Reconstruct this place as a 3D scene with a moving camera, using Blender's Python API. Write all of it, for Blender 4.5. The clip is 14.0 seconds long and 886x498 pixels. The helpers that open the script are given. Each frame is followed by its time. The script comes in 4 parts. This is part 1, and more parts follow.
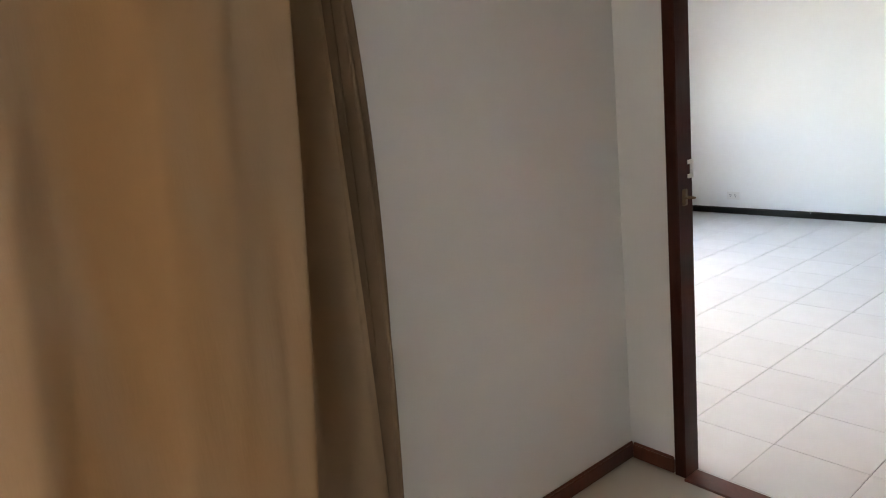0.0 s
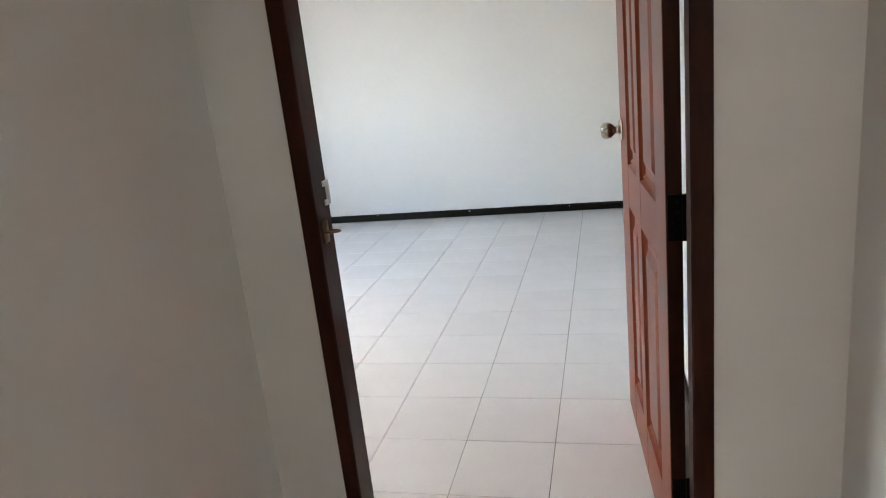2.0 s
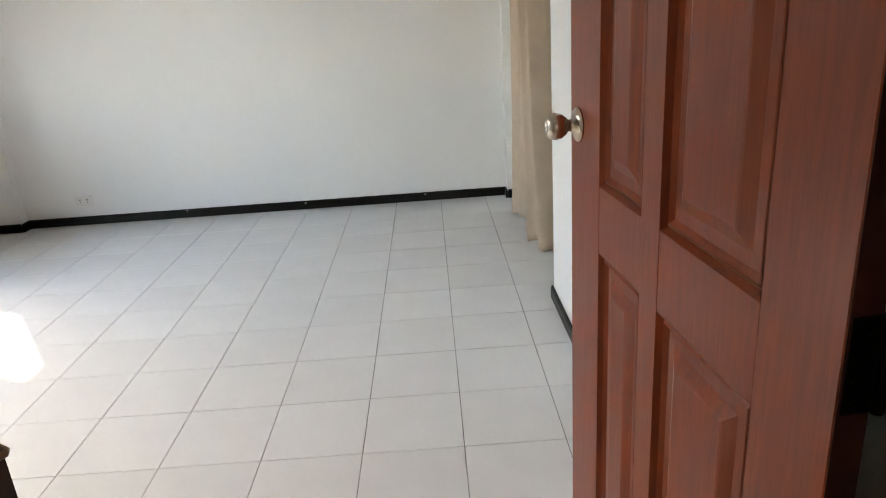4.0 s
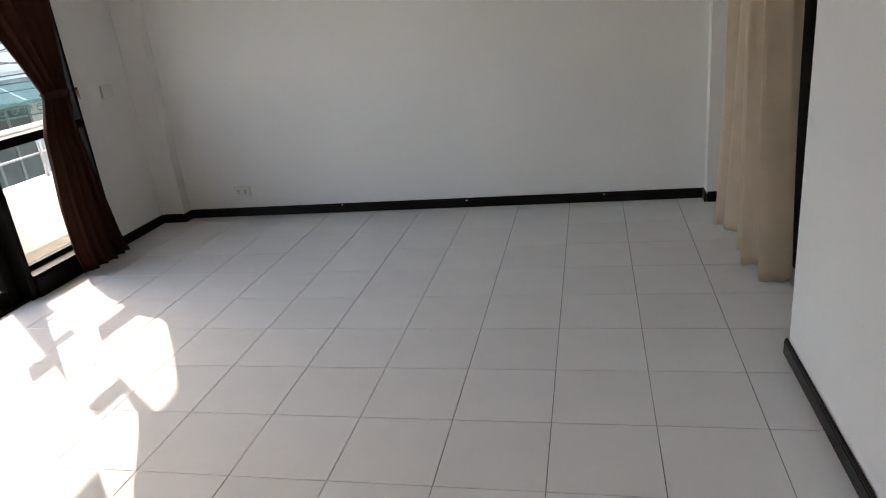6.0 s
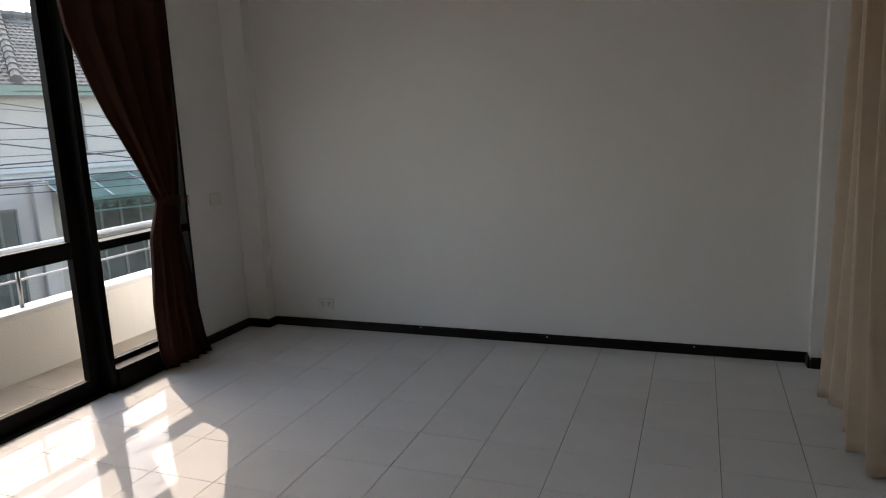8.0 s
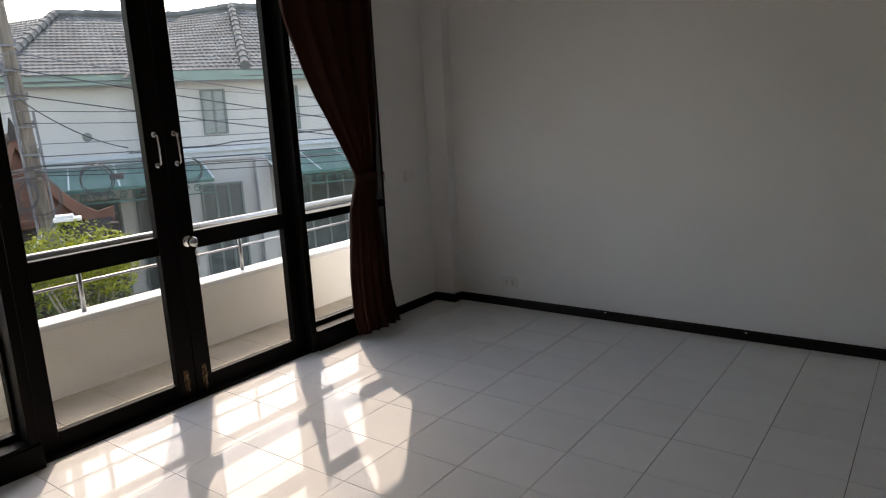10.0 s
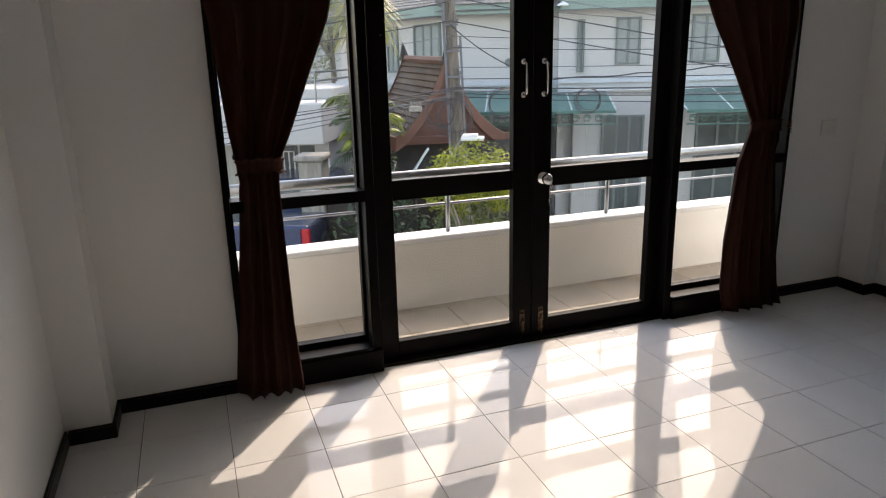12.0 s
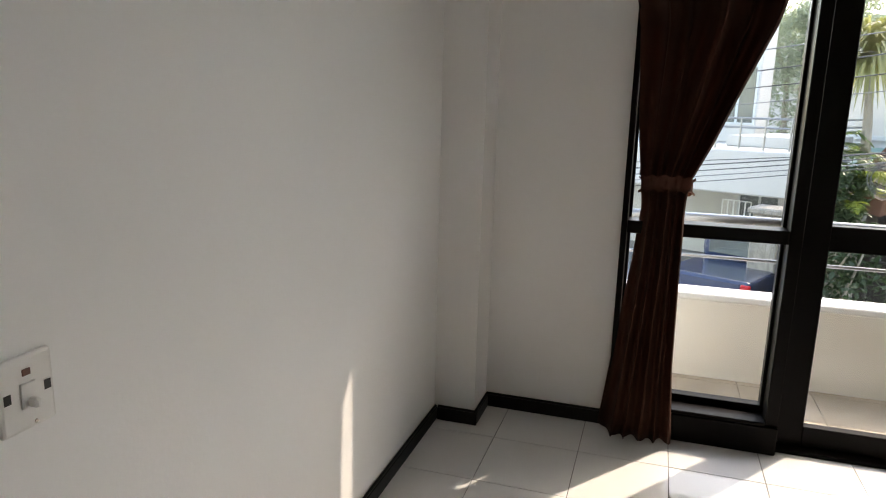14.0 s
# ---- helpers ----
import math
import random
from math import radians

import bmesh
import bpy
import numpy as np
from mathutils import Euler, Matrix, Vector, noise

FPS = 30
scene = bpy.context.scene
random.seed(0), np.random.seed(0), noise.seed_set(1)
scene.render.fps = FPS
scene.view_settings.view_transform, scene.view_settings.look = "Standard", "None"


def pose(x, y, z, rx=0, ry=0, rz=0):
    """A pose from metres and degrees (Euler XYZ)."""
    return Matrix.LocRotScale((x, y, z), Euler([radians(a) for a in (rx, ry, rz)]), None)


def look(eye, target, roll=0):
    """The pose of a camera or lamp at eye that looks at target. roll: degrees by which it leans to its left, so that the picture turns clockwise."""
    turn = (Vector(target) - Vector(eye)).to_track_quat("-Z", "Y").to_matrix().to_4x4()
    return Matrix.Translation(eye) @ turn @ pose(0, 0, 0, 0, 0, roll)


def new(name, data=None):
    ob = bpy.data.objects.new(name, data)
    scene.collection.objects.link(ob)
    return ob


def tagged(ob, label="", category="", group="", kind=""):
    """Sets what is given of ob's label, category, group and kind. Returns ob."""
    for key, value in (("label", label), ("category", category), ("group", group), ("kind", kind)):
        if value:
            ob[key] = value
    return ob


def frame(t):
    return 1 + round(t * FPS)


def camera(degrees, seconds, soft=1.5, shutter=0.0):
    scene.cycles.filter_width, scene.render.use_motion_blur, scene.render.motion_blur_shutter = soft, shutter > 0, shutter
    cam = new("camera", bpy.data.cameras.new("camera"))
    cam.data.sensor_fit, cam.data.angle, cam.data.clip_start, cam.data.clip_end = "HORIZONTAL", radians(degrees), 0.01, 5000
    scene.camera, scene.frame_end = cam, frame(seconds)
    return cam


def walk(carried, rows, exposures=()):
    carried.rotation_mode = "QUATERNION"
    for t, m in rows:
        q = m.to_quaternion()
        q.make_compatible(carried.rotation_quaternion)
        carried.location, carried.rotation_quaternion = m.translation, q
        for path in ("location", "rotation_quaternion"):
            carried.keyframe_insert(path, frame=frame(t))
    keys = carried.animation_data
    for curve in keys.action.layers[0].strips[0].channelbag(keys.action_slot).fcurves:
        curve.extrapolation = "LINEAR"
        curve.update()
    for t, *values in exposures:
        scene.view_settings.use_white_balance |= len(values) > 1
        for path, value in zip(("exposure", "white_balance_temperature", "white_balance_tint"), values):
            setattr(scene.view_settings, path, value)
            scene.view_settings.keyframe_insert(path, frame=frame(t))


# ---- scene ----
cam = camera(66.2, 14.0, 1.1)
PATH = [
    (0, (1.018, -3.104, 1.287), (-0.514, -1.89, 0.862), -5.9),
    (0.5, (0.899, -3.021, 1.268), (-0.383, -1.55, 0.83), -6.0),
    (1, (0.778, -2.873, 1.27), (-0.225, -1.204, 0.814), -6.2),
    (1.5, (0.665, -2.765, 1.262), (-0.093, -0.981, 0.769), -3.8),
    (2, (0.513, -2.643, 1.264), (0.033, -0.774, 0.738), -6.3),
    (4.3, (0.225, -1.606, 1.218), (0.242, 0.273, 0.532), -3.8),
    (4.5, (0.191, -1.547, 1.214), (0.181, 0.325, 0.507), -3.7),
    (5, (0.175, -1.43, 1.244), (0.071, 0.42, 0.49), -3.6),
    (5.5, (0.17, -1.243, 1.221), (-0.062, 0.602, 0.487), -3.6),
    (6, (0.144, -1.138, 1.235), (-0.294, 0.686, 0.542), -6.3),
    (6.5, (0.18, -1.07, 1.239), (-0.422, 0.722, 0.585), -4.6),
    (7, (0.197, -1.022, 1.288), (-0.444, 0.797, 0.754), -2.7),
    (7.2, (0.199, -1.02, 1.294), (-0.45, 0.815, 0.81), -2.4),
    (9.3, (0.214, -1.022, 1.364), (-0.769, 0.695, 1.077), -2.7),
    (9.5, (0.223, -1.007, 1.357), (-0.831, 0.665, 1.048), -2.6),
    (10, (0.189, -0.989, 1.328), (-0.985, 0.58, 0.929), -3.1),
    (10.5, (0.127, -0.868, 1.3), (-1.325, 0.427, 0.835), -4.2),
    (11, (0.071, -0.769, 1.29), (-1.486, 0.391, 0.809), -2.9),
    (11.5, (0.033, -0.664, 1.293), (-1.702, 0.201, 0.8), -3.1),
    (12, (-0.002, -0.619, 1.314), (-1.812, 0.037, 0.772), -1.4),
    (12.5, (-0.054, -0.541, 1.269), (-1.949, -0.204, 0.726), -1.6),
    (13, (-0.158, -0.503, 1.283), (-2.088, -0.392, 0.77), -0.6),
    (13.5, (-0.192, -0.536, 1.243), (-2.14, -0.65, 0.806), -0.7),
    (14, (-0.187, -0.428, 1.187), (-2.055, -1.009, 0.772), 1.5),
]
EXPOSURES = [(t, e, 7900 if t < 3 else 8600, 14 if t < 6 or t > 12.6 else 18) for t, e in ((0.0, 4.85), (0.5, 4.84), (1.2, 4.6), (2.2, 4.6), (4.3, 4.25), (5.0, 4.12), (5.5, 3.92), (6.0, 3.38), (6.5, 2.66), (7.2, 2.2), (9.3, 2.98), (9.6, 2.76), (10.0, 2.3), (11.0, 2.33), (12.0, 2.42), (12.5, 2.46), (13.0, 2.48), (13.5, 2.76), (14.0, 3.05))]
walk(cam, [(t, look(e, g, r)) for t, e, g, r in PATH], EXPOSURES)

# ---- world and sun ----
SUN = Vector((-1.0, 0.735, 1.124)).normalized()
world = bpy.data.worlds.new("sky")
scene.world = world
world.use_nodes = True
wn = world.node_tree.nodes
sky = wn.new("ShaderNodeTexSky")
sky.sky_type = "NISHITA"
sky.sun_disc = False
sky.sun_elevation = math.asin(SUN.z)
sky.sun_rotation = math.atan2(SUN.x, SUN.y)
sky.dust_density = 1.1
sky.air_density = 1.0
world.node_tree.links.new(sky.outputs[0], wn["Background"].inputs[0])
wn["Background"].inputs[1].default_value = 0.15
sun_data = bpy.data.lights.new("sun", "SUN")
sun_data.energy, sun_data.angle, sun_data.color = 0.64, radians(0.53), (1.0, 0.985, 0.965)
sun = new("sun", sun_data)
sun.matrix_world = look(SUN * 30, (0, 0, 0))


# ---- materials ----
def mat(name, color, rough=0.5, metal=0.0, var=0.06, scale=6.0, bump=0.0, bscale=60.0, spec=0.5, rand=0.0, coat=0.0, stretch=(1, 1, 1), second=None, detail=5.0):
    m = bpy.data.materials.new(name)
    m.use_nodes = True
    nt = m.node_tree
    n, ln = nt.nodes, nt.links
    b = n["Principled BSDF"]
    b.inputs["Roughness"].default_value = rough
    b.inputs["Metallic"].default_value = metal
    b.inputs["Specular IOR Level"].default_value = spec
    b.inputs["Coat Weight"].default_value = coat
    tc = n.new("ShaderNodeTexCoord")
    mp = n.new("ShaderNodeMapping")
    mp.inputs["Scale"].default_value = stretch
    ln.new(tc.outputs["Object"], mp.inputs[0])
    big = n.new("ShaderNodeTexNoise")
    big.inputs["Scale"].default_value, big.inputs["Detail"].default_value = scale, 6.0
    ln.new(mp.outputs[0], big.inputs["Vector"])
    ramp = n.new("ShaderNodeMapRange")
    ramp.inputs["From Min"].default_value, ramp.inputs["From Max"].default_value = 0.3, 0.7
    ramp.inputs["To Min"].default_value, ramp.inputs["To Max"].default_value = 1.0 - var, 1.0 + var
    ln.new(big.outputs["Fac"], ramp.inputs["Value"])
    val = ramp.outputs[0]
    if rand:
        info = n.new("ShaderNodeObjectInfo")
        rr = n.new("ShaderNodeMapRange")
        rr.inputs["To Min"].default_value, rr.inputs["To Max"].default_value = 1.0 - rand, 1.0 + rand
        ln.new(info.outputs["Random"], rr.inputs["Value"])
        mul = n.new("ShaderNodeMath")
        mul.operation = "MULTIPLY"
        ln.new(val, mul.inputs[0])
        ln.new(rr.outputs[0], mul.inputs[1])
        val = mul.outputs[0]
    mix = n.new("ShaderNodeMix")
    mix.data_type, mix.blend_type = "RGBA", "MULTIPLY"
    mix.inputs["Factor"].default_value = 1.0
    if second:
        two = n.new("ShaderNodeMix")
        two.data_type = "RGBA"
        fine = n.new("ShaderNodeTexNoise")
        fine.inputs["Scale"].default_value, fine.inputs["Detail"].default_value = scale * 3.1, detail
        ln.new(mp.outputs[0], fine.inputs["Vector"])
        sharp = n.new("ShaderNodeMapRange")
        sharp.inputs["From Min"].default_value, sharp.inputs["From Max"].default_value = 0.4, 0.62
        ln.new(fine.outputs["Fac"], sharp.inputs["Value"])
        ln.new(sharp.outputs[0], two.inputs["Factor"])
        two.inputs["A"].default_value, two.inputs["B"].default_value = (*color, 1), (*second, 1)
        ln.new(two.outputs["Result"], mix.inputs["A"])
    else:
        mix.inputs["A"].default_value = (*color, 1)
    ln.new(val, mix.inputs["B"])
    ln.new(mix.outputs["Result"], b.inputs["Base Color"])
    if bump:
        bn = n.new("ShaderNodeTexNoise")
        bn.inputs["Scale"].default_value, bn.inputs["Detail"].default_value = bscale, 4.0
        ln.new(mp.outputs[0], bn.inputs["Vector"])
        bu = n.new("ShaderNodeBump")
        bu.inputs["Strength"].default_value, bu.inputs["Distance"].default_value = bump, 0.004
        ln.new(bn.outputs["Fac"], bu.inputs["Height"])
        ln.new(bu.outputs[0], b.inputs["Normal"])
    return m


def see_through(m, color, amount):
    """Cloth that lets light through from behind."""
    n, ln = m.node_tree.nodes, m.node_tree.links
    tr = n.new("ShaderNodeBsdfTranslucent")
    tr.inputs[0].default_value = (*color, 1)
    ms = n.new("ShaderNodeMixShader")
    ms.inputs[0].default_value = amount
    ln.new(n["Principled BSDF"].outputs[0], ms.inputs[1])
    ln.new(tr.outputs[0], ms.inputs[2])
    ln.new(ms.outputs[0], n["Material Output"].inputs[0])
    return m


WALL = mat("white_wall_paint", (0.78, 0.78, 0.77), 0.55, var=0.02, scale=1.5, bump=0.12, bscale=90)
CEIL = mat("ceiling_paint", (0.8, 0.8, 0.79), 0.8, var=0.02, bump=0.1)
TILE = mat("glossy_floor_tile", (0.69, 0.688, 0.68), 0.02, spec=0.22, var=0.025, scale=5, bump=0.006, bscale=9, rand=0.025)
GROUT = mat("dark_grout", (0.055, 0.05, 0.047), 0.9, var=0.2, scale=1.3, second=(0.26, 0.25, 0.235))
BEIGE_FLOOR = mat("beige_floor_tile", (0.62, 0.56, 0.48), 0.2, var=0.04, scale=4)
BLACK_WOOD = mat("black_painted_wood", (0.006, 0.005, 0.0045), 0.34, spec=0.2, var=0.25, scale=9, bump=0.12, bscale=50, stretch=(1, 1, 1))
BLACK_FRAME = mat("black_window_paint", (0.004, 0.0032, 0.003), 0.4, spec=0.06, var=0.2, scale=8, bump=0.1, bscale=60)
RED_WOOD = mat("red_brown_wood", (0.10, 0.026, 0.013), 0.3, var=0.25, scale=7, bump=0.1, bscale=40, stretch=(8, 8, 0.7))
DARK_RED = mat("dark_red_brown_paint", (0.042, 0.011, 0.007), 0.4, spec=0.12, var=0.2, scale=7, bump=0.1, bscale=40, stretch=(6, 6, 0.8))
DOOR_WOOD = mat("varnished_red_wood", (0.225, 0.043, 0.012), 0.34, spec=0.25, var=0.1, scale=4, bump=0.05, bscale=30, stretch=(9, 9, 0.8), second=(0.185, 0.036, 0.011))
STEEL = mat("brushed_steel", (0.50, 0.44, 0.37), 0.26, 1.0, var=0.08, scale=30)
CHROME = mat("chrome", (0.75, 0.75, 0.74), 0.12, 1.0, var=0.04)
BRASS = mat("aged_brass", (0.20, 0.13, 0.08), 0.4, 1.0, var=0.2, scale=40)
PLASTIC = mat("white_plastic", (0.72, 0.71, 0.68), 0.35, var=0.02)
HOLE = mat("black_hole", (0.01, 0.01, 0.01), 0.6, var=0.1)
CREAM = mat("yellowed_plastic", (0.72, 0.60, 0.36), 0.4, var=0.05)
BROWN_CLOTH = see_through(mat("brown_curtain_cloth", (0.046, 0.016, 0.0095), 0.8, spec=0.2, var=0.15, scale=12, bump=0.25, bscale=220), (0.13, 0.035, 0.017), 0.12)
BEIGE_CLOTH = see_through(mat("beige_curtain_cloth", (0.58, 0.46, 0.35), 0.55, spec=0.4, var=0.08, scale=9, bump=0.2, bscale=200), (0.5, 0.34, 0.2), 0.12)
# Orange streaks of backlight are painted in as the second cloth colour.
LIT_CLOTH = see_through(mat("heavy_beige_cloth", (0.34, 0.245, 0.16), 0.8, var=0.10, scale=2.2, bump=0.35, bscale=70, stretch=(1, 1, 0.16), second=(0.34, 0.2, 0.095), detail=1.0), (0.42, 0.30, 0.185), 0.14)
EDGE_CLOTH = mat("darker_edge_cloth", (0.15, 0.10, 0.06), 0.85, var=0.12, scale=9, bump=0.25, bscale=200)
PARAPET = mat("cream_parapet_paint", (0.90, 0.845, 0.75), 0.7, var=0.05, scale=2.5, bump=0.25, bscale=50)
PARAPET_TOP = mat("white_parapet_top", (0.84, 0.83, 0.80), 0.7, var=0.06, scale=3)
BALCONY_TILE = mat("brown_balcony_tile", (0.43, 0.35, 0.265), 0.7, var=0.12, scale=6, rand=0.08)
RAIL_STEEL = mat("stainless_rail", (0.29, 0.29, 0.29), 0.3, 1.0, var=0.06)


def glass_mat():
    m = bpy.data.materials.new("window_glass")
    m.use_nodes = True
    n, ln = m.node_tree.nodes, m.node_tree.links
    clear = n.new("ShaderNodeBsdfTransparent")
    clear.inputs[0].default_value = (0.93, 0.95, 0.95, 1)
    gloss = n.new("ShaderNodeBsdfGlossy")
    gloss.inputs["Roughness"].default_value = 0.02
    lw = n.new("ShaderNodeLayerWeight")
    lw.inputs["Blend"].default_value = 0.5
    pw = n.new("ShaderNodeMath")
    pw.operation = "POWER"
    pw.inputs[1].default_value = 5.0
    ln.new(lw.outputs["Facing"], pw.inputs[0])
    ad = n.new("ShaderNodeMath")
    ad.operation = "MULTIPLY_ADD"
    ad.inputs[1].default_value, ad.inputs[2].default_value = 0.9, 0.025
    ln.new(pw.outputs[0], ad.inputs[0])
    ms = n.new("ShaderNodeMixShader")
    ln.new(ad.outputs[0], ms.inputs[0])
    ln.new(clear.outputs[0], ms.inputs[1])
    ln.new(gloss.outputs[0], ms.inputs[2])
    ln.new(ms.outputs[0], n["Material Output"].inputs[0])
    return m


GLASS = glass_mat()


# ---- mesh helpers ----
def put(bm, name, material=None, smooth=False):
    me = bpy.data.meshes.new(name)
    bm.normal_update()
    bm.to_mesh(me)
    bm.free()
    if smooth:
        for p in me.polygons:
            p.use_smooth = True
    if material:
        me.materials.append(material)
    return me


def part(name, bm, material, parent=None, label="", smooth=False):
    ob = new(name, put(bm, name, material, smooth))
    if parent:
        ob.parent = parent
    return tagged(ob, label)


def thing(name, at, label, category, group="", kind="", turn=0.0):
    ob = new(name)
    ob.empty_display_size = 0.1
    ob.matrix_world = pose(*at, 0, 0, turn)
    return tagged(ob, label, category, group, kind)


def add_box(bm, lo, hi, bevel=0.0, segs=1):
    lo, hi = Vector(lo), Vector(hi)
    c, s = (lo + hi) / 2, hi - lo
    t = bmesh.new()
    bmesh.ops.create_cube(t, size=1.0, matrix=Matrix.Translation(c) @ Matrix.Diagonal((*s, 1)))
    if bevel:
        bmesh.ops.bevel(t, geom=t.edges[:], offset=bevel, segments=segs, affect="EDGES", profile=0.5)
    me = bpy.data.meshes.new("tmp")
    t.to_mesh(me)
    t.free()
    bm.from_mesh(me)
    bpy.data.meshes.remove(me)
    return bm


def box(lo, hi, bevel=0.0, segs=1):
    return add_box(bmesh.new(), lo, hi, bevel, segs)


def boxes(*pairs, bevel=0.0):
    bm = bmesh.new()
    for lo, hi in pairs:
        add_box(bm, lo, hi, bevel)
    return bm


def add_tube(bm, pts, r, sides=8, cap=True, radii=None):
    """A round bar along a line of points."""
    pts = [Vector(p) for p in pts]
    rings = []
    for i, p in enumerate(pts):
        d = (pts[min(i + 1, len(pts) - 1)] - pts[max(i - 1, 0)]).normalized()
        a = d.cross(Vector((0, 0, 1)))
        if a.length < 1e-3:
            a = d.cross(Vector((0, 1, 0)))
        a.normalize()
        b = d.cross(a)
        rr = radii[i] if radii else r
        rings.append([bm.verts.new(p + (a * math.cos(q) + b * math.sin(q)) * rr) for q in (2 * math.pi * k / sides for k in range(sides))])
    for r0, r1 in zip(rings, rings[1:]):
        for k in range(sides):
            bm.faces.new((r0[k], r0[(k + 1) % sides], r1[(k + 1) % sides], r1[k]))
    if cap:
        bm.faces.new(rings[0][::-1])
        bm.faces.new(rings[-1])
    return bm


def tube(pts, r, sides=8, radii=None):
    return add_tube(bmesh.new(), pts, r, sides, True, radii)


def add_lathe(bm, profile, m, sides=24):
    """A turned shape: (radius, height) pairs about the z axis of m."""
    rings = []
    for r, h in profile:
        rings.append([bm.verts.new(m @ Vector((r * math.cos(q), r * math.sin(q), h))) for q in (2 * math.pi * k / sides for k in range(sides))])
    for r0, r1 in zip(rings, rings[1:]):
        for k in range(sides):
            bm.faces.new((r0[k], r0[(k + 1) % sides], r1[(k + 1) % sides], r1[k]))
    bm.faces.new(rings[0][::-1])
    bm.faces.new(rings[-1])
    return bm


def structure(name, bm, material, label="", category=""):
    return tagged(part(name, bm, material), label, category, kind="structure")


# ---- rooms ----
H = 2.58
XW, XE, YN, YS, YS2 = -2.70, 0.762, 2.84, -1.17, -1.286
XB, XR = -0.326, 0.955
Y_OPEN, X_OUT = 1.03, 1.05
WY0, WY1, WZ = -0.535, 2.24, 2.20

structure("wall_north", box((XW - 0.2, YN, -0.1), (X_OUT + 0.15, YN + 0.15, H)), WALL, "plain white painted bedroom wall", "wall")
structure("wall_west", boxes(((XW - 0.15, YS2, -0.1), (XW, WY0, H)), ((XW - 0.15, WY1, -0.1), (XW, YN, H)), ((XW - 0.15, WY0, WZ), (XW, WY1, H)), ((XW - 0.15, WY0, -0.1), (XW, WY1, -0.005))), WALL, "white wall around the balcony doors", "wall")
structure("wall_column_1", box((XW, 2.757, -0.05), (-2.534, YN, H)), WALL, "white boxed column in the wall corner", "column")
structure("wall_column_2", box((XW, YS, -0.05), (-2.514, -1.012, H)), WALL, "white boxed column in the wall corner", "column")
structure("wall_column_3", box((XE, 2.757, -0.05), (X_OUT, YN, H)), WALL, "white boxed column in the wall corner", "column")
DX0, DX1, DZ = -0.148, 0.708, 2.08
structure("wall_south", boxes(((XW - 0.15, YS2, -0.1), (DX0, YS, H)), ((DX1, YS2, -0.1), (X_OUT + 0.15, YS, H)), ((DX0, YS2, DZ), (DX1, YS, H))), WALL, "white wall with the open bedroom door", "wall")
EY0, EY1, EZ = Y_OPEN, 2.757, 2.15
structure("wall_east", boxes(((XE, YS, -0.1), (X_OUT + 0.15, EY0, H)), ((XE, EY0, EZ), (X_OUT + 0.15, EY1, H))), WALL, "white wall ending at the curtained opening", "wall")
structure("ceiling", box((XW - 0.2, YS2, H), (X_OUT + 0.15, YN + 0.15, H + 0.12)), CEIL, "plain white ceiling", "ceiling")

# Unseen wall, added to keep daylight out of the side window.
structure("wall_light_block", box((1.32, 0.4, -2.7), (1.5, 3.6, 5.0)), PARAPET, "plain added wall that blocks light at the side window", "wall")

# entry room
SY = -4.6
structure("wall_entry_west", box((XB - 0.15, -2.52, -0.1), (XB, YS2, H)), WALL, "white wall behind the beige curtain", "wall")
structure("wall_entry_end", boxes(((XB - 0.15, SY, -0.1), (XB, -4.45, H)), ((XB - 0.15, -4.45, -0.1), (XB, -3.9, 0.3)), ((XB - 0.15, -4.45, 2.05), (XB, -3.9, H)), ((XB - 0.15, -4.0, 0.3), (XB, -3.9, 2.05))), WALL, "white wall beyond the curtained window", "wall")
structure("wall_entry_sill", box((XB - 0.15, -3.9, -0.1), (XB, -2.52, 0.25)), WALL, "white wall under the curtained window", "wall")
structure("wall_entry_lintel", box((XB - 0.15, -3.9, 2.2), (XB, -2.52, H)), WALL, "white wall over the curtained window", "wall")
structure("wall_entry_east", boxes(((XR, -1.95, -0.1), (XR + 0.12, YS2, H)), ((XR, -2.07, -0.1), (2.6, -1.95, H))), WALL, "white wall beside the doorway", "wall")
structure("wall_entry_far", box((2.6, SY, -0.1), (2.75, -1.95, H)), WALL, "white wall of the entry room", "wall")
structure("wall_entry_south", box((XB - 0.15, SY - 0.15, -0.1), (2.75, SY, H)), WALL, "white wall closing the entry room", "wall")
structure("ceiling_entry", box((XB - 0.15, SY - 0.15, H), (2.75, YS2, H + 0.12)), CEIL, "plain white ceiling", "ceiling")
structure("floor_entry", box((XB - 0.15, SY - 0.15, -0.1), (2.75, -1.25, -0.002)), BEIGE_FLOOR, "glossy beige tiled floor", "floor")

# Unseen frosted window and area lamp, added to brighten the entry room.
frosted = see_through(mat("frosted_glass", (0.5, 0.5, 0.48), 0.6, var=0.03), (0.84, 0.83, 0.80), 0.8)
entry_light = bpy.data.lights.new("entry_fill_light", "AREA")
entry_light.shape, entry_light.size, entry_light.size_y = "RECTANGLE", 0.38, 1.65
entry_light.energy, entry_light.color = 0.46, (0.96, 0.97, 1.0)
new("entry_fill_light", entry_light).matrix_world = look((XB - 0.06, -4.225, 1.18), (XB + 1.0, -4.1, 1.18))
fill_window = tagged(thing("fill_window", (0, 0, 0), "added unseen frosted window that lights the entry room", "window"), kind="structure")
part("pane", box((XB - 0.10, -4.43, 0.32), (XB - 0.094, -4.02, 2.03)), frosted, fill_window)
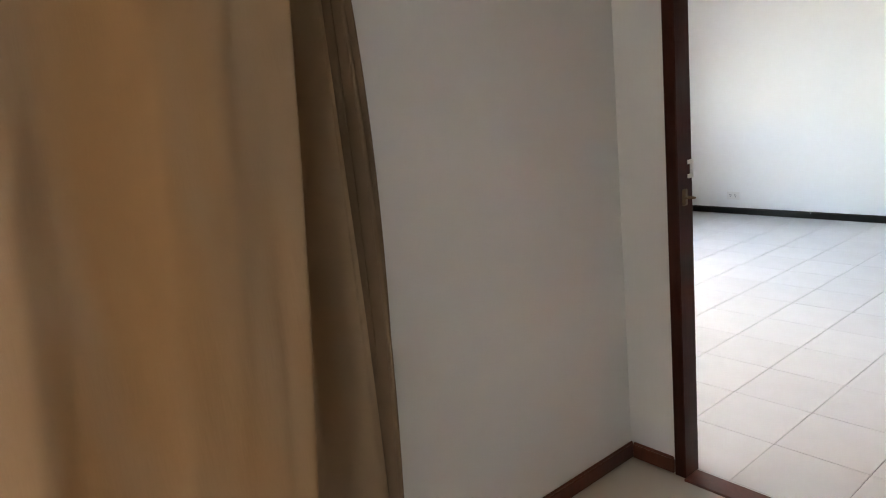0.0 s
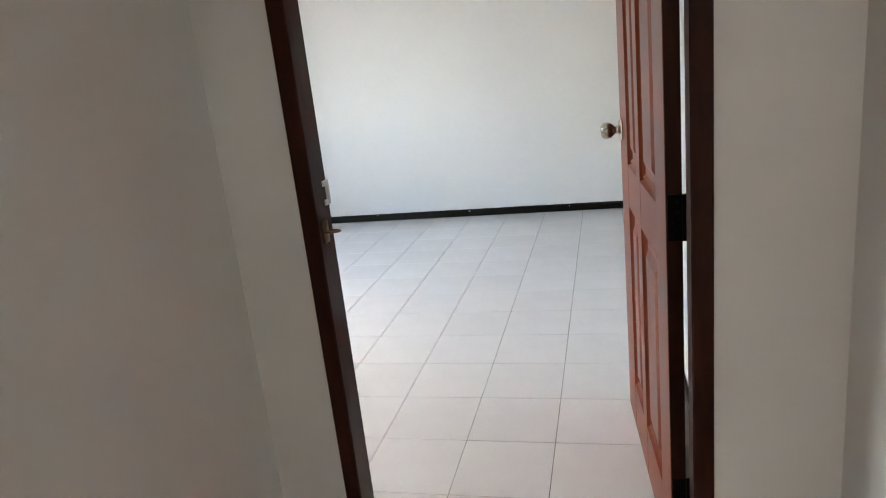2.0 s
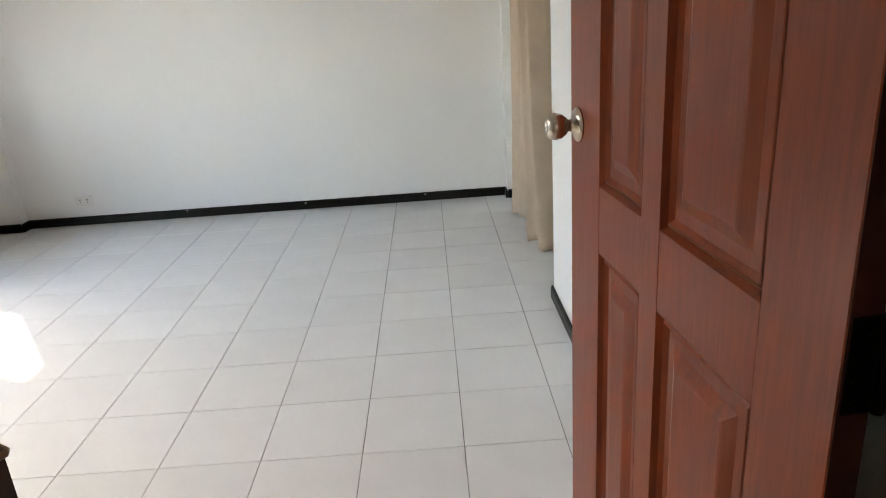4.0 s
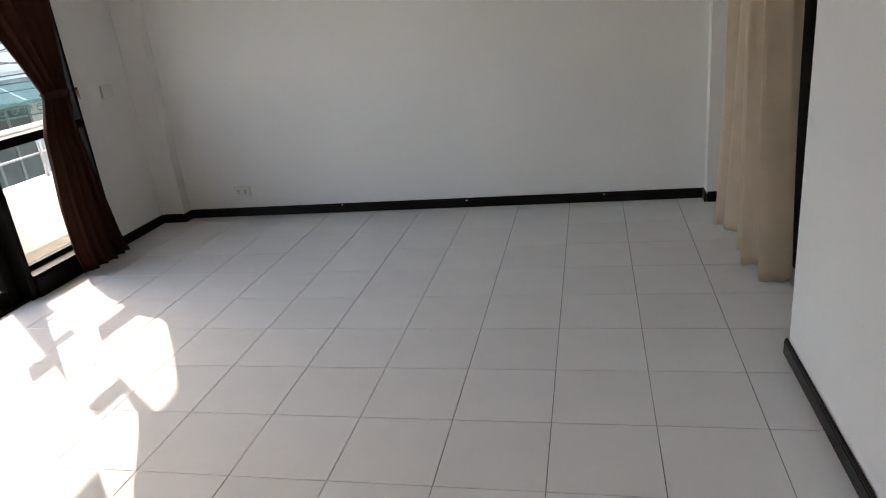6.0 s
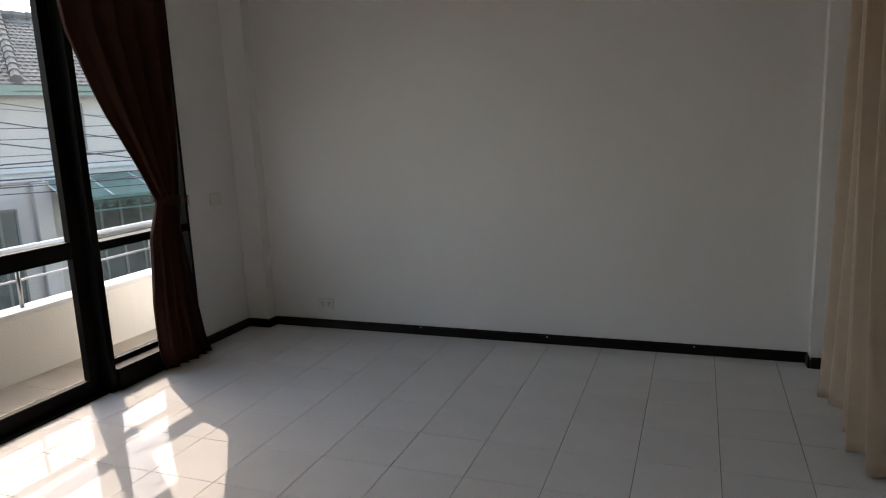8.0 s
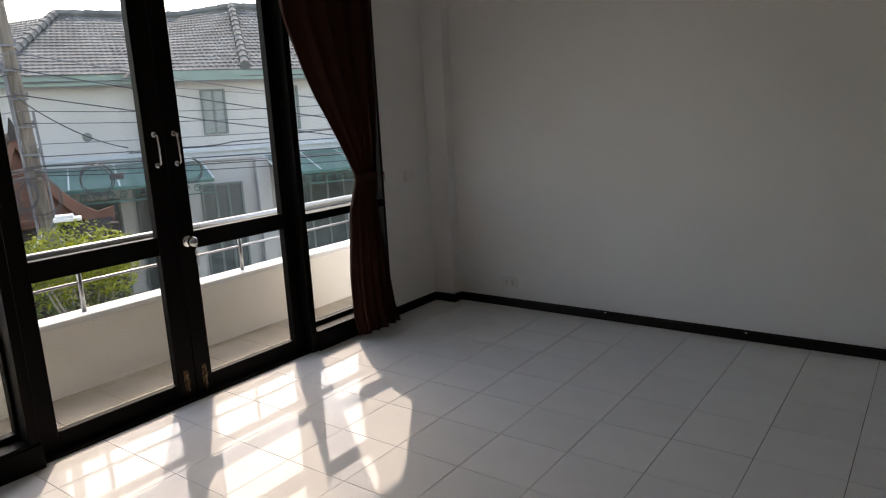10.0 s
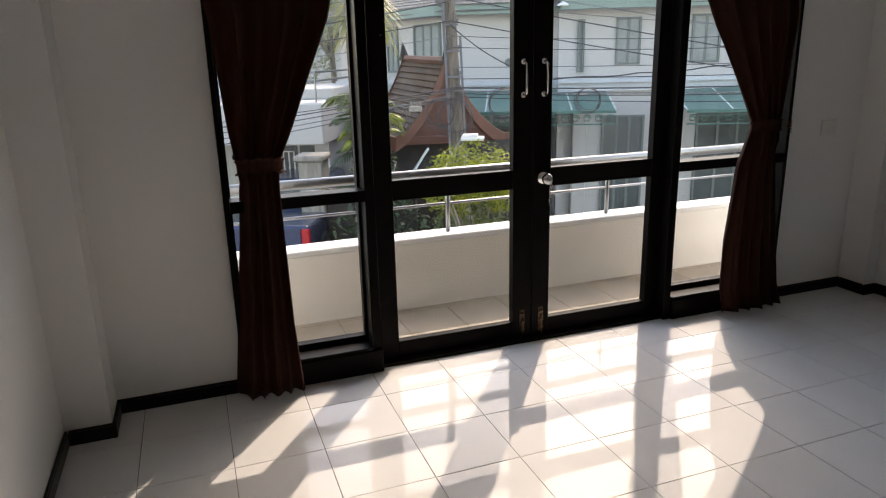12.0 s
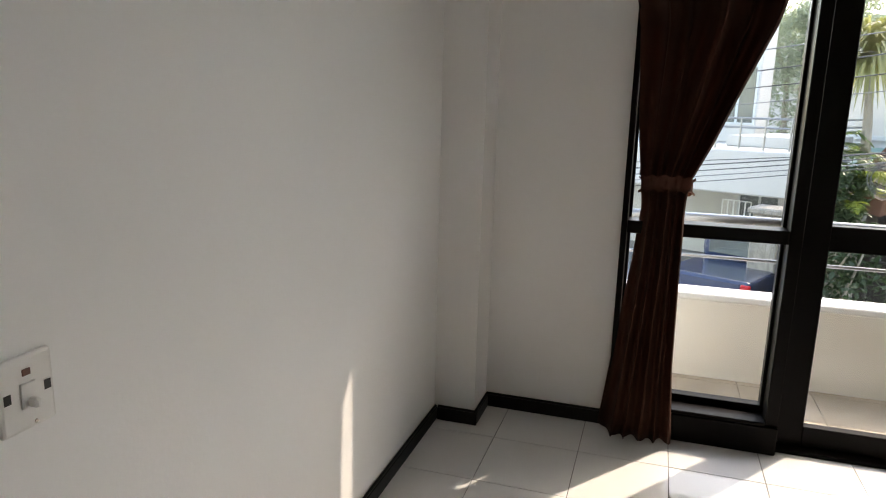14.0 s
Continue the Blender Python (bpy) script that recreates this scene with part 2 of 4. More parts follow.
part("window_frame", boxes(((XB - 0.12, -4.45, 0.3), (XB - 0.07, -4.43, 2.05)), ((XB - 0.12, -4.02, 0.3), (XB - 0.07, -4.0, 2.05)), ((XB - 0.12, -4.43, 0.3), (XB - 0.07, -4.02, 0.32)), ((XB - 0.12, -4.43, 2.03), (XB - 0.07, -4.02, 2.05))), DARK_RED, fill_window)

# baseboards
def skirting(name, runs, material, label):
    """Runs of (x0, y0, x1, y1) boxes with a stepped, rounded top."""
    bm = bmesh.new()
    for lo, hi in runs:
        add_box(bm, (*lo, 0.0), (*hi, 0.050), 0.003)
        add_box(bm, (lo[0] + 0.0015, lo[1] + 0.0015, 0.048), (hi[0] - 0.0015, hi[1] - 0.0015, 0.060), 0.004)
    return structure(name, bm, material, label, "baseboard")


B = 0.013
base_n = skirting("baseboard_north", [((-2.534, YN - B), (XE, YN))], BLACK_WOOD, "glossy black painted baseboard")
for x, z, w in ((-0.625, 0.045, 0.006), (-1.44, 0.05, 0.005), (0.2, 0.047, 0.004)):
    part("paint_chip", box((x - w, YN - B - 0.0012, z - 0.003), (x + w, YN - B + 0.002, z + 0.003), 0.001), WALL, base_n, "small white paint chip")
skirting("baseboard_column_1", [((-2.534, 2.757 - B), (-2.534 + B, YN - B - 0.001)), ((XW + B, 2.757 - B), (-2.534 - 0.001, 2.757))], BLACK_WOOD, "glossy black baseboard round the column")
skirting("baseboard_west", [((XW, WY1 + 0.002), (XW + B, 2.757)), ((XW, -1.012), (XW + B, WY0 - 0.002))], BLACK_WOOD, "glossy black painted baseboard")
skirting("baseboard_column_2", [((-2.514, YS + B), (-2.514 + B, -1.012 + B)), ((XW + B, -1.012), (-2.515, -1.012 + B))], BLACK_WOOD, "glossy black baseboard round the column")
skirting("baseboard_south", [((-2.514, YS), (DX0 - 0.06, YS + B))], BLACK_WOOD, "glossy black painted baseboard")
skirting("baseboard_column_3", [((XE - B, 2.757 - B), (XE, YN - B - 0.001)), ((XE + 0.001, 2.757 - B), (X_OUT - 0.12, 2.757))], BLACK_WOOD, "glossy black baseboard round the column")
skirting("baseboard_east", [((XE - B, YS + B), (XE, Y_OPEN + B))], BLACK_WOOD, "glossy black painted baseboard with rounded end")
skirting("baseboard_entry", [((XB, SY), (XB + B, YS2 - 0.001)), ((XB + B, YS2 - B), (DX0 - 0.004, YS2))], RED_WOOD, "red-brown wooden baseboard")

# door frame
frame_1 = tagged(thing("door_frame", (0, 0, 0), "dark red-brown wooden door frame with worn edges", "door frame"), kind="structure")
JY0, JY1 = -1.302, -1.222
part("jamb", box((DX0 + 0.002, JY0, 0), (-0.106, JY1, DZ - 0.002), 0.003), DARK_RED, frame_1)
part("jamb", box((0.664, JY0, 0), (DX1 - 0.002, JY1, DZ - 0.002), 0.003), DARK_RED, frame_1)
part("head", box((-0.106, JY0, DZ - 0.05), (0.664, JY1, DZ - 0.002), 0.003), DARK_RED, frame_1)
part("threshold", box((-0.106, -1.313, -0.004), (0.664, -1.233, 0.006), 0.002), RED_WOOD, frame_1, "red-brown wooden threshold strip")
sp = part("strike_plate", boxes(((-0.104, -1.252, 0.985), (-0.1, -1.228, 0.997)), ((-0.104, -1.252, 1.028), (-0.1, -1.228, 1.04)), ((-0.104, -1.238, 0.985), (-0.098, -1.228, 1.04))), PLASTIC, frame_1, "worn metal strike plate")
lt = bmesh.new()
add_box(lt, (-0.104, -1.285, 0.905), (-0.1, -1.258, 0.955), 0.003)
add_tube(lt, [(-0.1 + 0.03 * math.sin(a), -1.27 + 0.012 * math.cos(a), 0.93) for a in (math.pi * k / 8 for k in range(9))], 0.003, 6)
part("latch_hook", lt, BRASS, frame_1, "small old metal latch hook", True)


# panelled door
def make_door():
    hinge, free = Vector((0.627, -1.185, 0)), Vector((0.558, -0.338, 0))
    d = (free - hinge).normalized()
    w = (free - hinge).length
    ang = math.degrees(math.atan2(d.y, d.x))
    door = thing("panel_door", hinge, "open varnished red-brown wooden door with six raised panels", "door", turn=ang)
    t, hh = 0.034, 2.02
    cols = [(0.135, 0.402), (0.473, 0.672)]
    rows = [(0.17, 0.776), (0.905, 1.58), (1.68, 1.90)]
    stile = bmesh.new()
    xs = [0, cols[0][0], cols[0][1], cols[1][0], cols[1][1], w]
    zs = [0.008]
    for a, b in rows:
        zs += [a, b]
    zs.append(hh)
    for i in (0, 2, 4):
        add_box(stile, (xs[i], -t, zs[0]), (xs[i + 1], 0, zs[-1]), 0.0015)
    for j in (0, 2, 4, 6):
        for i in (1, 3):
            add_box(stile, (xs[i], -t + 0.0005, zs[j]), (xs[i + 1], -0.0005, zs[j + 1]))
    part("door_leaf", stile, DOOR_WOOD, door)
    # Thin strip over the leaf's hinge edge in the dark red material.
    part("hinge_edge", box((-0.0012, -t + 0.001, 0.009), (-0.0002, -0.001, hh - 0.001)), DARK_RED, door, "thin dark strip on the hinge edge")
    for cx in cols:
        for rz in rows:
            for side in (0, 1):
                bm = bmesh.new()
                y = lambda e: -e if side == 0 else -t + e
                loops = []
                for inset, dep in ((0.0, 0.0), (0.006, 0.011), (0.014, 0.006), (0.022, 0.013), (0.042, 0.012), (0.062, 0.003), (0.066, 0.002)):
                    loops.append([bm.verts.new(v) for v in ((cx[0] + inset, y(dep), rz[0] + inset), (cx[1] - inset, y(dep), rz[0] + inset), (cx[1] - inset, y(dep), rz[1] - inset), (cx[0] + inset, y(dep), rz[1] - inset))])
                for a, b in zip(loops, loops[1:]):
                    for k in range(4):
                        f = (a[k], a[(k + 1) % 4], b[(k + 1) % 4], b[k])
                        bm.faces.new(f if side else f[::-1])
                bm.faces.new(loops[-1] if side else loops[-1][::-1])
                bmesh.ops.recalc_face_normals(bm, faces=bm.faces[:])
                part("raised_panel", bm, DOOR_WOOD, door)
    knob = [(0.034, 0.0), (0.034, 0.004), (0.028, 0.009), (0.014, 0.012), (0.011, 0.022), (0.017, 0.027), (0.024, 0.036), (0.0265, 0.047), (0.024, 0.058), (0.017, 0.065), (0.011, 0.066), (0.009, 0.064)]
    for sgn in (1, -1):
        m = pose(w - 0.053, 0 if sgn > 0 else -t, 1.0, -90 * sgn, 0, 0)
        part("door_knob", add_lathe(bmesh.new(), knob, m, 28), STEEL, door, "round brushed steel door knob", True)
    for z in (0.22, 0.90, 1.82):
        hb = bmesh.new()
        add_tube(hb, [(-0.004, -t - 0.004, z - 0.05), (-0.004, -t - 0.004, z + 0.05)], 0.006, 8)
        add_box(hb, (-0.0026, -t + 0.002, z - 0.05), (0.0, -0.004, z + 0.05))
        for q in (-0.035, -0.012, 0.012, 0.035):
            add_lathe(hb, [(0.004, 0), (0.003, 0.0015)], pose(-0.0026, -0.012 - 0.01 * (q > 0), z + q, 0, -90, 0), 8)
        part("hinge", hb, BLACK_FRAME, door, "dark painted steel hinge")
    return door


make_door()

# ---- balcony doors and windows ----
window = tagged(thing("window_1", (0, 0, 0), "black wooden frame of the balcony doors and side windows", "window"), kind="structure")
FX0, FX1 = -2.80, -2.662
M1, M2 = (0.012, 0.056), (1.524, 1.568)
for y0, y1 in ((WY0, WY0 + 0.022), M1, M2, (WY1 - 0.022, WY1)):
    part("post", box((FX0, y0 + 0.001, 0), (FX1, y1 - 0.001, WZ - 0.002), 0.003), BLACK_FRAME, window)
part("head", box((FX0, WY0 + 0.022, WZ - 0.045), (FX1, WY1 - 0.022, WZ - 0.003), 0.003), BLACK_FRAME, window)
for y0, y1 in ((WY0 + 0.022, M1[0]), (M2[1], WY1 - 0.022)):
    part("bottom_board", box((-2.785, y0, 0), (-2.646, y1 + (0.043 if y0 < 0 else 0), 0.105), 0.004), BLACK_FRAME, window)
    part("window_sill", box((-2.79, y0, 0.105), (-2.65, y1, 0.118), 0.003), BLACK_FRAME, window)
    part("sash_frame", boxes(((-2.79, y0, 0.118), (-2.745, y1, 0.143)), ((-2.744, y0, 0.758), (-2.657, y1, 0.804)), ((-2.79, y0, 2.10), (-2.745, y1, WZ - 0.045)), ((-2.789, y0, 0.143), (-2.746, y0 + 0.01, 2.10)), ((-2.789, y1 - 0.01, 0.143), (-2.746, y1, 2.10)), bevel=0.002), BLACK_FRAME, window)
    for z0, z1 in ((0.143, 0.758), (0.804, 2.10)):
        p = part("pane", box((-2.770, y0 + 0.01, z0), (-2.765, y1 - 0.01, z1)), GLASS, window)
        p.visible_shadow = False
part("door_sill", box((FX0, M1[1], -0.004), (-2.682, M2[0], 0.013), 0.003), BLACK_FRAME, window)


def balcony_leaf(y0, y1, g0, g1, inner, knob):
    d = thing("balcony_door", (0, 0, 0), "closed black framed glass balcony door with chrome pull handle", "door", "balcony doors")
    x0, x1 = -2.774, -2.730
    for a, b in ((y0, g0), (g1, y1)):
        part("stile", box((x0, a, 0.016), (x1, b, 2.152), 0.003), BLACK_FRAME, d)
    for a, b in ((0.016, 0.090), (0.734, 0.820), (2.095, 2.152)):
        part("rail", box((x0 + 0.001, g0, a), (x1 - 0.001, g1, b), 0.003), BLACK_FRAME, d)
    for a, b in ((0.090, 0.734), (0.820, 2.095)):
        p = part("pane", box((-2.755, g0 - 0.004, a - 0.004), (-2.750, g1 + 0.004, b + 0.004)), GLASS, d)
        p.visible_shadow = False
    hy = inner
    hb = bmesh.new()
    add_tube(hb, [(x1, hy, 1.150), (x1 + 0.022, hy, 1.150), (x1 + 0.032, hy, 1.160), (x1 + 0.034, hy, 1.22), (x1 + 0.032, hy, 1.28), (x1 + 0.022, hy, 1.29), (x1, hy, 1.29)], 0.006, 10)
    for z in (1.15, 1.29):
        add_lathe(hb, [(0.014, 0), (0.014, 0.004), (0.010, 0.007)], pose(x1, hy, z, 0, 90, 0), 16)
    part("pull_handle", hb, CHROME, d, "chrome D-shaped pull handle", True)
    for z, up in ((0.03, 1), (2.0, 1)):
        bb = bmesh.new()
        add_box(bb, (x1, hy - 0.012, z), (x1 + 0.003, hy + 0.012, z + 0.12), 0.001)
        add_tube(bb, [(x1 + 0.010, hy, z - 0.015), (x1 + 0.010, hy, z + 0.105)], 0.005, 8)
        for q in (0.02, 0.06, 0.1):
            add_box(bb, (x1 + 0.002, hy - 0.011, z + q - 0.006), (x1 + 0.015, hy + 0.011, z + q + 0.006), 0.003)
        add_tube(bb, [(x1 + 0.010, hy, z + 0.08), (x1 + 0.028, hy, z + 0.08)], 0.004, 8)
        part("barrel_bolt", bb, BRASS, d, "small worn brass barrel bolt", True)
    if knob:
        prof = [(0.030, 0), (0.030, 0.004), (0.024, 0.010), (0.012, 0.013), (0.012, 0.024), (0.022, 0.030), (0.026, 0.042), (0.024, 0.054), (0.014, 0.060), (0.008, 0.060)]
        ch = bmesh.new()
        for k in range(9):
            c = Vector((x1 + 0.006, 0.9 + 0.003 * math.sin(1.7 * k), 0.748 - 0.012 * k))
            add_tube(ch, [c + Vector((0.002 * (k % 2), 0.005 * math.cos(q), 0.008 * math.sin(q))) for q in (2 * math.pi * i / 8 for i in range(9))], 0.0016, 5, False)
        part("hanging_chain", ch, CHROME, d, "short bright chain hanging by the knob")
        part("door_knob", add_lathe(bmesh.new(), prof, pose(x1, 0.862, 0.776, 0, 90, 0), 24), CHROME, d, "round chrome door knob", True)
    return d


balcony_leaf(0.059, 0.810, 0.150, 0.714, 0.760, False)
balcony_leaf(0.813, 1.521, 0.904, 1.458, 0.860, True)


# ---- curtains ----
def cloth(name, z_rows, edge, depth, folds, amp, material, thing_ob, seed, label="", cols=120):
    """A pleated sheet: edge(z) gives both ends along y, depth(u, z) its x."""
    rnd = random.Random(seed)
    ph = [rnd.uniform(0, 6.28) for _ in range(6)]
    bm = bmesh.new()
    grid = []
    for z in z_rows:
        a, b, k = edge(z)
        row = []
        for c in range(cols + 1):
            u = c / cols
            v = u + 0.018 * math.sin(2 * math.pi * u * 2.3 + ph[0]) + 0.010 * math.sin(5.1 * z + ph[1])
            w = math.sin(2 * math.pi * folds * v + ph[2]) + 0.35 * math.sin(2 * math.pi * folds * 2.1 * v + ph[3] + 0.6 * z) + 0.3 * math.sin(2 * math.pi * folds * 0.47 * v + ph[4] + 0.9 * z)
            y = a + (b - a) * u + 0.25 * amp * k * math.cos(2 * math.pi * folds * v + ph[2])
            row.append(bm.verts.new((depth(u, z) + amp * k * w * 0.7, y, z)))
        grid.append(row)
    for r0, r1 in zip(grid, grid[1:]):
        for c in range(cols):
            bm.faces.new((r0[c], r0[c + 1], r1[c + 1], r1[c]))
    ob = part(name, bm, material, thing_ob, label, True)
    mod = ob.modifiers.new("thickness", "SOLIDIFY")
    mod.thickness = 0.0025
    return ob


def lerp_rows(rows, z):
    for (z0, *a), (z1, *b) in zip(rows, rows[1:]):
        if z <= z1:
            f = max(0.0, min(1.0, (z - z0) / (z1 - z0)))
            return [p + (q - p) * f for p, q in zip(a, b)]
    return list(rows[-1][1:])


def tied_curtain(rows, tie_z, seed, foot):
    """rows: (z, one edge, other edge, fold depth) from the floor up."""
    c = thing("tied_curtain", (0, 0, 0), "dark brown cloth curtain gathered by a tie-back", "curtain", "brown curtains")
    zs = [foot + (2.36 - foot) * i / 70 for i in range(71)]
    cloth("drape", zs, lambda z: lerp_rows(rows, z), lambda u, z: -2.60 + 0.015 * math.sin(3 * u) - (0.07 * max(0.0, 1 - (u if seed == 3 else 1 - u) / 0.16) ** 1.5 if (z < 0.88 or z > 1.5) else 0.0), 5.2, 0.048, BROWN_CLOTH, c, seed)
    a, b, _ = lerp_rows(rows, tie_z)
    m, r = (a + b) / 2, (b - a) / 2 + 0.006
    bm = bmesh.new()
    rings = []
    for i, dz in enumerate((-0.026, -0.020, -0.008, 0.006, 0.018, 0.025)):
        flare = 0.008 if i in (0, 5) else 0.0
        ring = []
        for k in range(96):
            q = 2 * math.pi * k / 96
            w = 1.0 + 0.05 * math.sin(19 * q + 0.4 * i) + 0.03 * math.sin(31 * q)
            ring.append(bm.verts.new((-2.595 + (0.044 + flare) * w * math.sin(q), m + (r + flare) * (0.98 + 0.02 * w) * math.cos(q), tie_z + dz + 0.012 * math.sin(q) + 0.004 * math.sin(13 * q + i))))
        rings.append(ring)
    for r0, r1 in zip(rings, rings[1:]):
        for k in range(96):
            bm.faces.new((r0[k], r0[(k + 1) % 96], r1[(k + 1) % 96], r1[k]))
    frill = b + 0.012
    for k in range(5 if seed == 4 else 0):
        a0 = 0.5 * k
        v = [bm.verts.new(p) for p in ((-2.57, frill, tie_z), (-2.56 + 0.012 * math.sin(a0), frill + 0.024, tie_z + 0.03 - 0.014 * k), (-2.55, frill + 0.028, tie_z + 0.022 - 0.014 * k))]
        bm.faces.new(v)
    part("tie_back", bm, BROWN_CLOTH, c, "gathered brown cloth tie-back", True)
    side = a - 0.01 if seed == 3 else b + 0.01
    part("tie_hook", tube([(XW + 0.002, side, tie_z + 0.03), (XW + 0.06, side, tie_z + 0.03), (XW + 0.075, side, tie_z + 0.045)], 0.005), BLACK_FRAME, c, "small dark wall hook")
    bm = tube([(-2.60, rows[-1][1] - 0.06, 2.37), (-2.60, rows[-1][2] + 0.06, 2.37)], 0.013, 10)
    for y in (rows[-1][1] - 0.02, rows[-1][2] + 0.02):
        add_tube(bm, [(XW + 0.001, y, 2.37), (-2.60, y, 2.37)], 0.008, 8)
    part("curtain_rod", bm, BLACK_FRAME, c, "dark metal curtain rod", True)
    return c


tied_curtain([(0.0, -0.56, -0.29, 0.55), (0.3, -0.525, -0.31, 0.7), (0.65, -0.482, -0.317, 0.65), (0.87, -0.464, -0.322, 0.5), (0.95, -0.472, -0.315, 0.45), (1.08, -0.487, -0.253, 0.6), (1.27, -0.498, -0.175, 0.8), (1.46, -0.51, -0.095, 0.9), (1.62, -0.545, -0.055, 1.0), (2.37, -0.575, 0.10, 1.0)], 0.94, 3, 0.012)
tied_curtain([(0.0, 1.86, 2.26, 0.55), (0.14, 1.832, 2.20, 0.7), (0.4, 1.830, 2.15, 0.75), (0.77, 1.858, 2.10, 0.6), (0.97, 1.93, 2.085, 0.45), (1.15, 1.838, 2.115, 0.55), (1.22, 1.800, 2.125, 0.6), (1.36, 1.722, 2.14, 0.75), (1.42, 1.685, 2.15, 0.85), (1.55, 1.62, 2.16, 0.95), (1.7, 1.555, 2.17, 1.0), (1.84, 1.49, 2.18, 1.0), (2.11, 1.448, 2.20, 1.0), (2.37, 1.41, 2.21, 1.0)], 0.955, 4, 0.012)

def spline(pts, n):
    """A smooth line through the points."""
    out = []
    for i in range(len(pts) - 1):
        p0, p1, p2, p3 = (Vector(pts[max(0, min(len(pts) - 1, i + k))]) for k in (-1, 0, 1, 2))
        for k in range(n):
            f = k / n
            out.append(0.5 * (2 * p1 + (p2 - p0) * f + (2 * p0 - 5 * p1 + 4 * p2 - p3) * f * f + (3 * p1 - p0 - 3 * p2 + p3) * f ** 3))
    return out + [Vector(pts[-1])]


def hung_cloth(name, foot, top, z0, z1, material, parent, waver, bulge=0.0):
    """A drape between two lines on plan, one at its hem and one at its heading."""
    lo, hi = spline(foot, 9), spline(top, 9)
    bm = bmesh.new()
    grid = []
    for i in range(49):
        f = i / 48
        row = []
        for k, (a, b) in enumerate(zip(lo, hi)):
            p = a.lerp(b, f ** 0.8)
            w = waver * math.sin(3.1 * f + 0.25 * k) * math.sin(math.pi * f)
            row.append(bm.verts.new((p.x + w, p.y + 0.6 * w + bulge * k / len(lo) * math.sin(math.pi * f), z0 + (z1 - z0) * f + (0.004 * math.sin(0.5 * k) if i == 0 else 0))))
        grid.append(row)
    for r0, r1 in zip(grid, grid[1:]):
        for c in range(len(lo) - 1):
            bm.faces.new((r0[c], r0[c + 1], r1[c + 1], r1[c]))
    ob = part(name, bm, material, parent, "", True)
    md = ob.modifiers.new("thickness", "SOLIDIFY")
    md.thickness = 0.002
    return ob


side_curtain = thing("beige_curtain", (0, 0, 0), "beige cloth curtain drawn aside at the dark window frame", "curtain")
fold_line = [(0.80, 2.43), (0.735, 2.33), (0.80, 2.275), (0.765, 2.225), (0.87, 2.15), (0.915, 2.07), (0.80, 1.99), (0.78, 1.945), (0.90, 1.87), (0.757, 1.785), (0.80, 1.765), (0.90, 1.70), (0.86, 1.65), (0.788, 1.605), (0.83, 1.588), (0.88, 1.592), (0.918, 1.605)]
hung_cloth("drape", fold_line, [(x + 0.16 * max(-0.35, min(0.4, y - 1.95)), 1.66 + (y - 1.66) * 1.05) for x, y in fold_line], 0.02, 2.2, BEIGE_CLOTH, side_curtain, 0.01)
part("curtain_rod", tube([(0.885, 1.15, 2.21), (0.885, 2.70, 2.21)], 0.012, 10), BLACK_FRAME, side_curtain, "dark metal curtain rod", True)

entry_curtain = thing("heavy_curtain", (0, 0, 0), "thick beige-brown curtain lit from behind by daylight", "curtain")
hem = [(-0.205 + 0.030 * math.sin(1.7 * k) + 0.014 * math.sin(0.7 * k * k), -3.92 + 0.078 * k) for k in range(17)]
hem += [(-0.192, -2.63), (-0.172, -2.566), (-0.166, -2.535), (-0.180, -2.516), (-0.25, -2.508), (-0.310, -2.498), (-0.320, -2.455), (-0.295, -2.430), (-0.235, -2.405), (-0.212, -2.385), (-0.198, -2.362)]
lean = lambda y: 1.0 - 0.9 * max(0.0, min(1.0, (y + 2.52) / 0.13))
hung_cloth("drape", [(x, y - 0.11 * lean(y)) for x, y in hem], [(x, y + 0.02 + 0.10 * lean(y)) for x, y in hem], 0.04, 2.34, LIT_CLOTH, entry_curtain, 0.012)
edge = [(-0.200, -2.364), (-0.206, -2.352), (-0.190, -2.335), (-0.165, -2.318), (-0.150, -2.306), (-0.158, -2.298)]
# Narrow strip along the curtain's end in a darker brown.
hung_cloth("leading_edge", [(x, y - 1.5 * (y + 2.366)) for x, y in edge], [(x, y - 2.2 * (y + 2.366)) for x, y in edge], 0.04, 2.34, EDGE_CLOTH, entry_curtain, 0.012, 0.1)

# east opening: dark frame and glass
win2 = tagged(thing("window_2", (0, 0, 0), "black framed sliding window behind the beige curtain", "window"), kind="structure")
WX = 0.965
for y0, y1 in ((EY0, EY0 + 0.05), (1.74, 1.93), (EY1 - 0.05, EY1)):
    part("post", box((WX, y0 + 0.001, 0.0), (WX + 0.06, y1 - 0.001, EZ - 0.002), 0.003), BLACK_FRAME, win2)
for z0, z1 in ((0.0, 0.05), (EZ - 0.05, EZ - 0.002)):
    part("rail", box((WX, EY0 + 0.05, z0), (WX + 0.06, EY1 - 0.05, z1), 0.003), BLACK_FRAME, win2)
for y0, y1 in ((EY0 + 0.05, 1.74), (1.93, EY1 - 0.05)):
    p = part("pane", box((WX + 0.028, y0, 0.05), (WX + 0.033, y1, EZ - 0.05)), GLASS, win2)
    p.visible_shadow = False

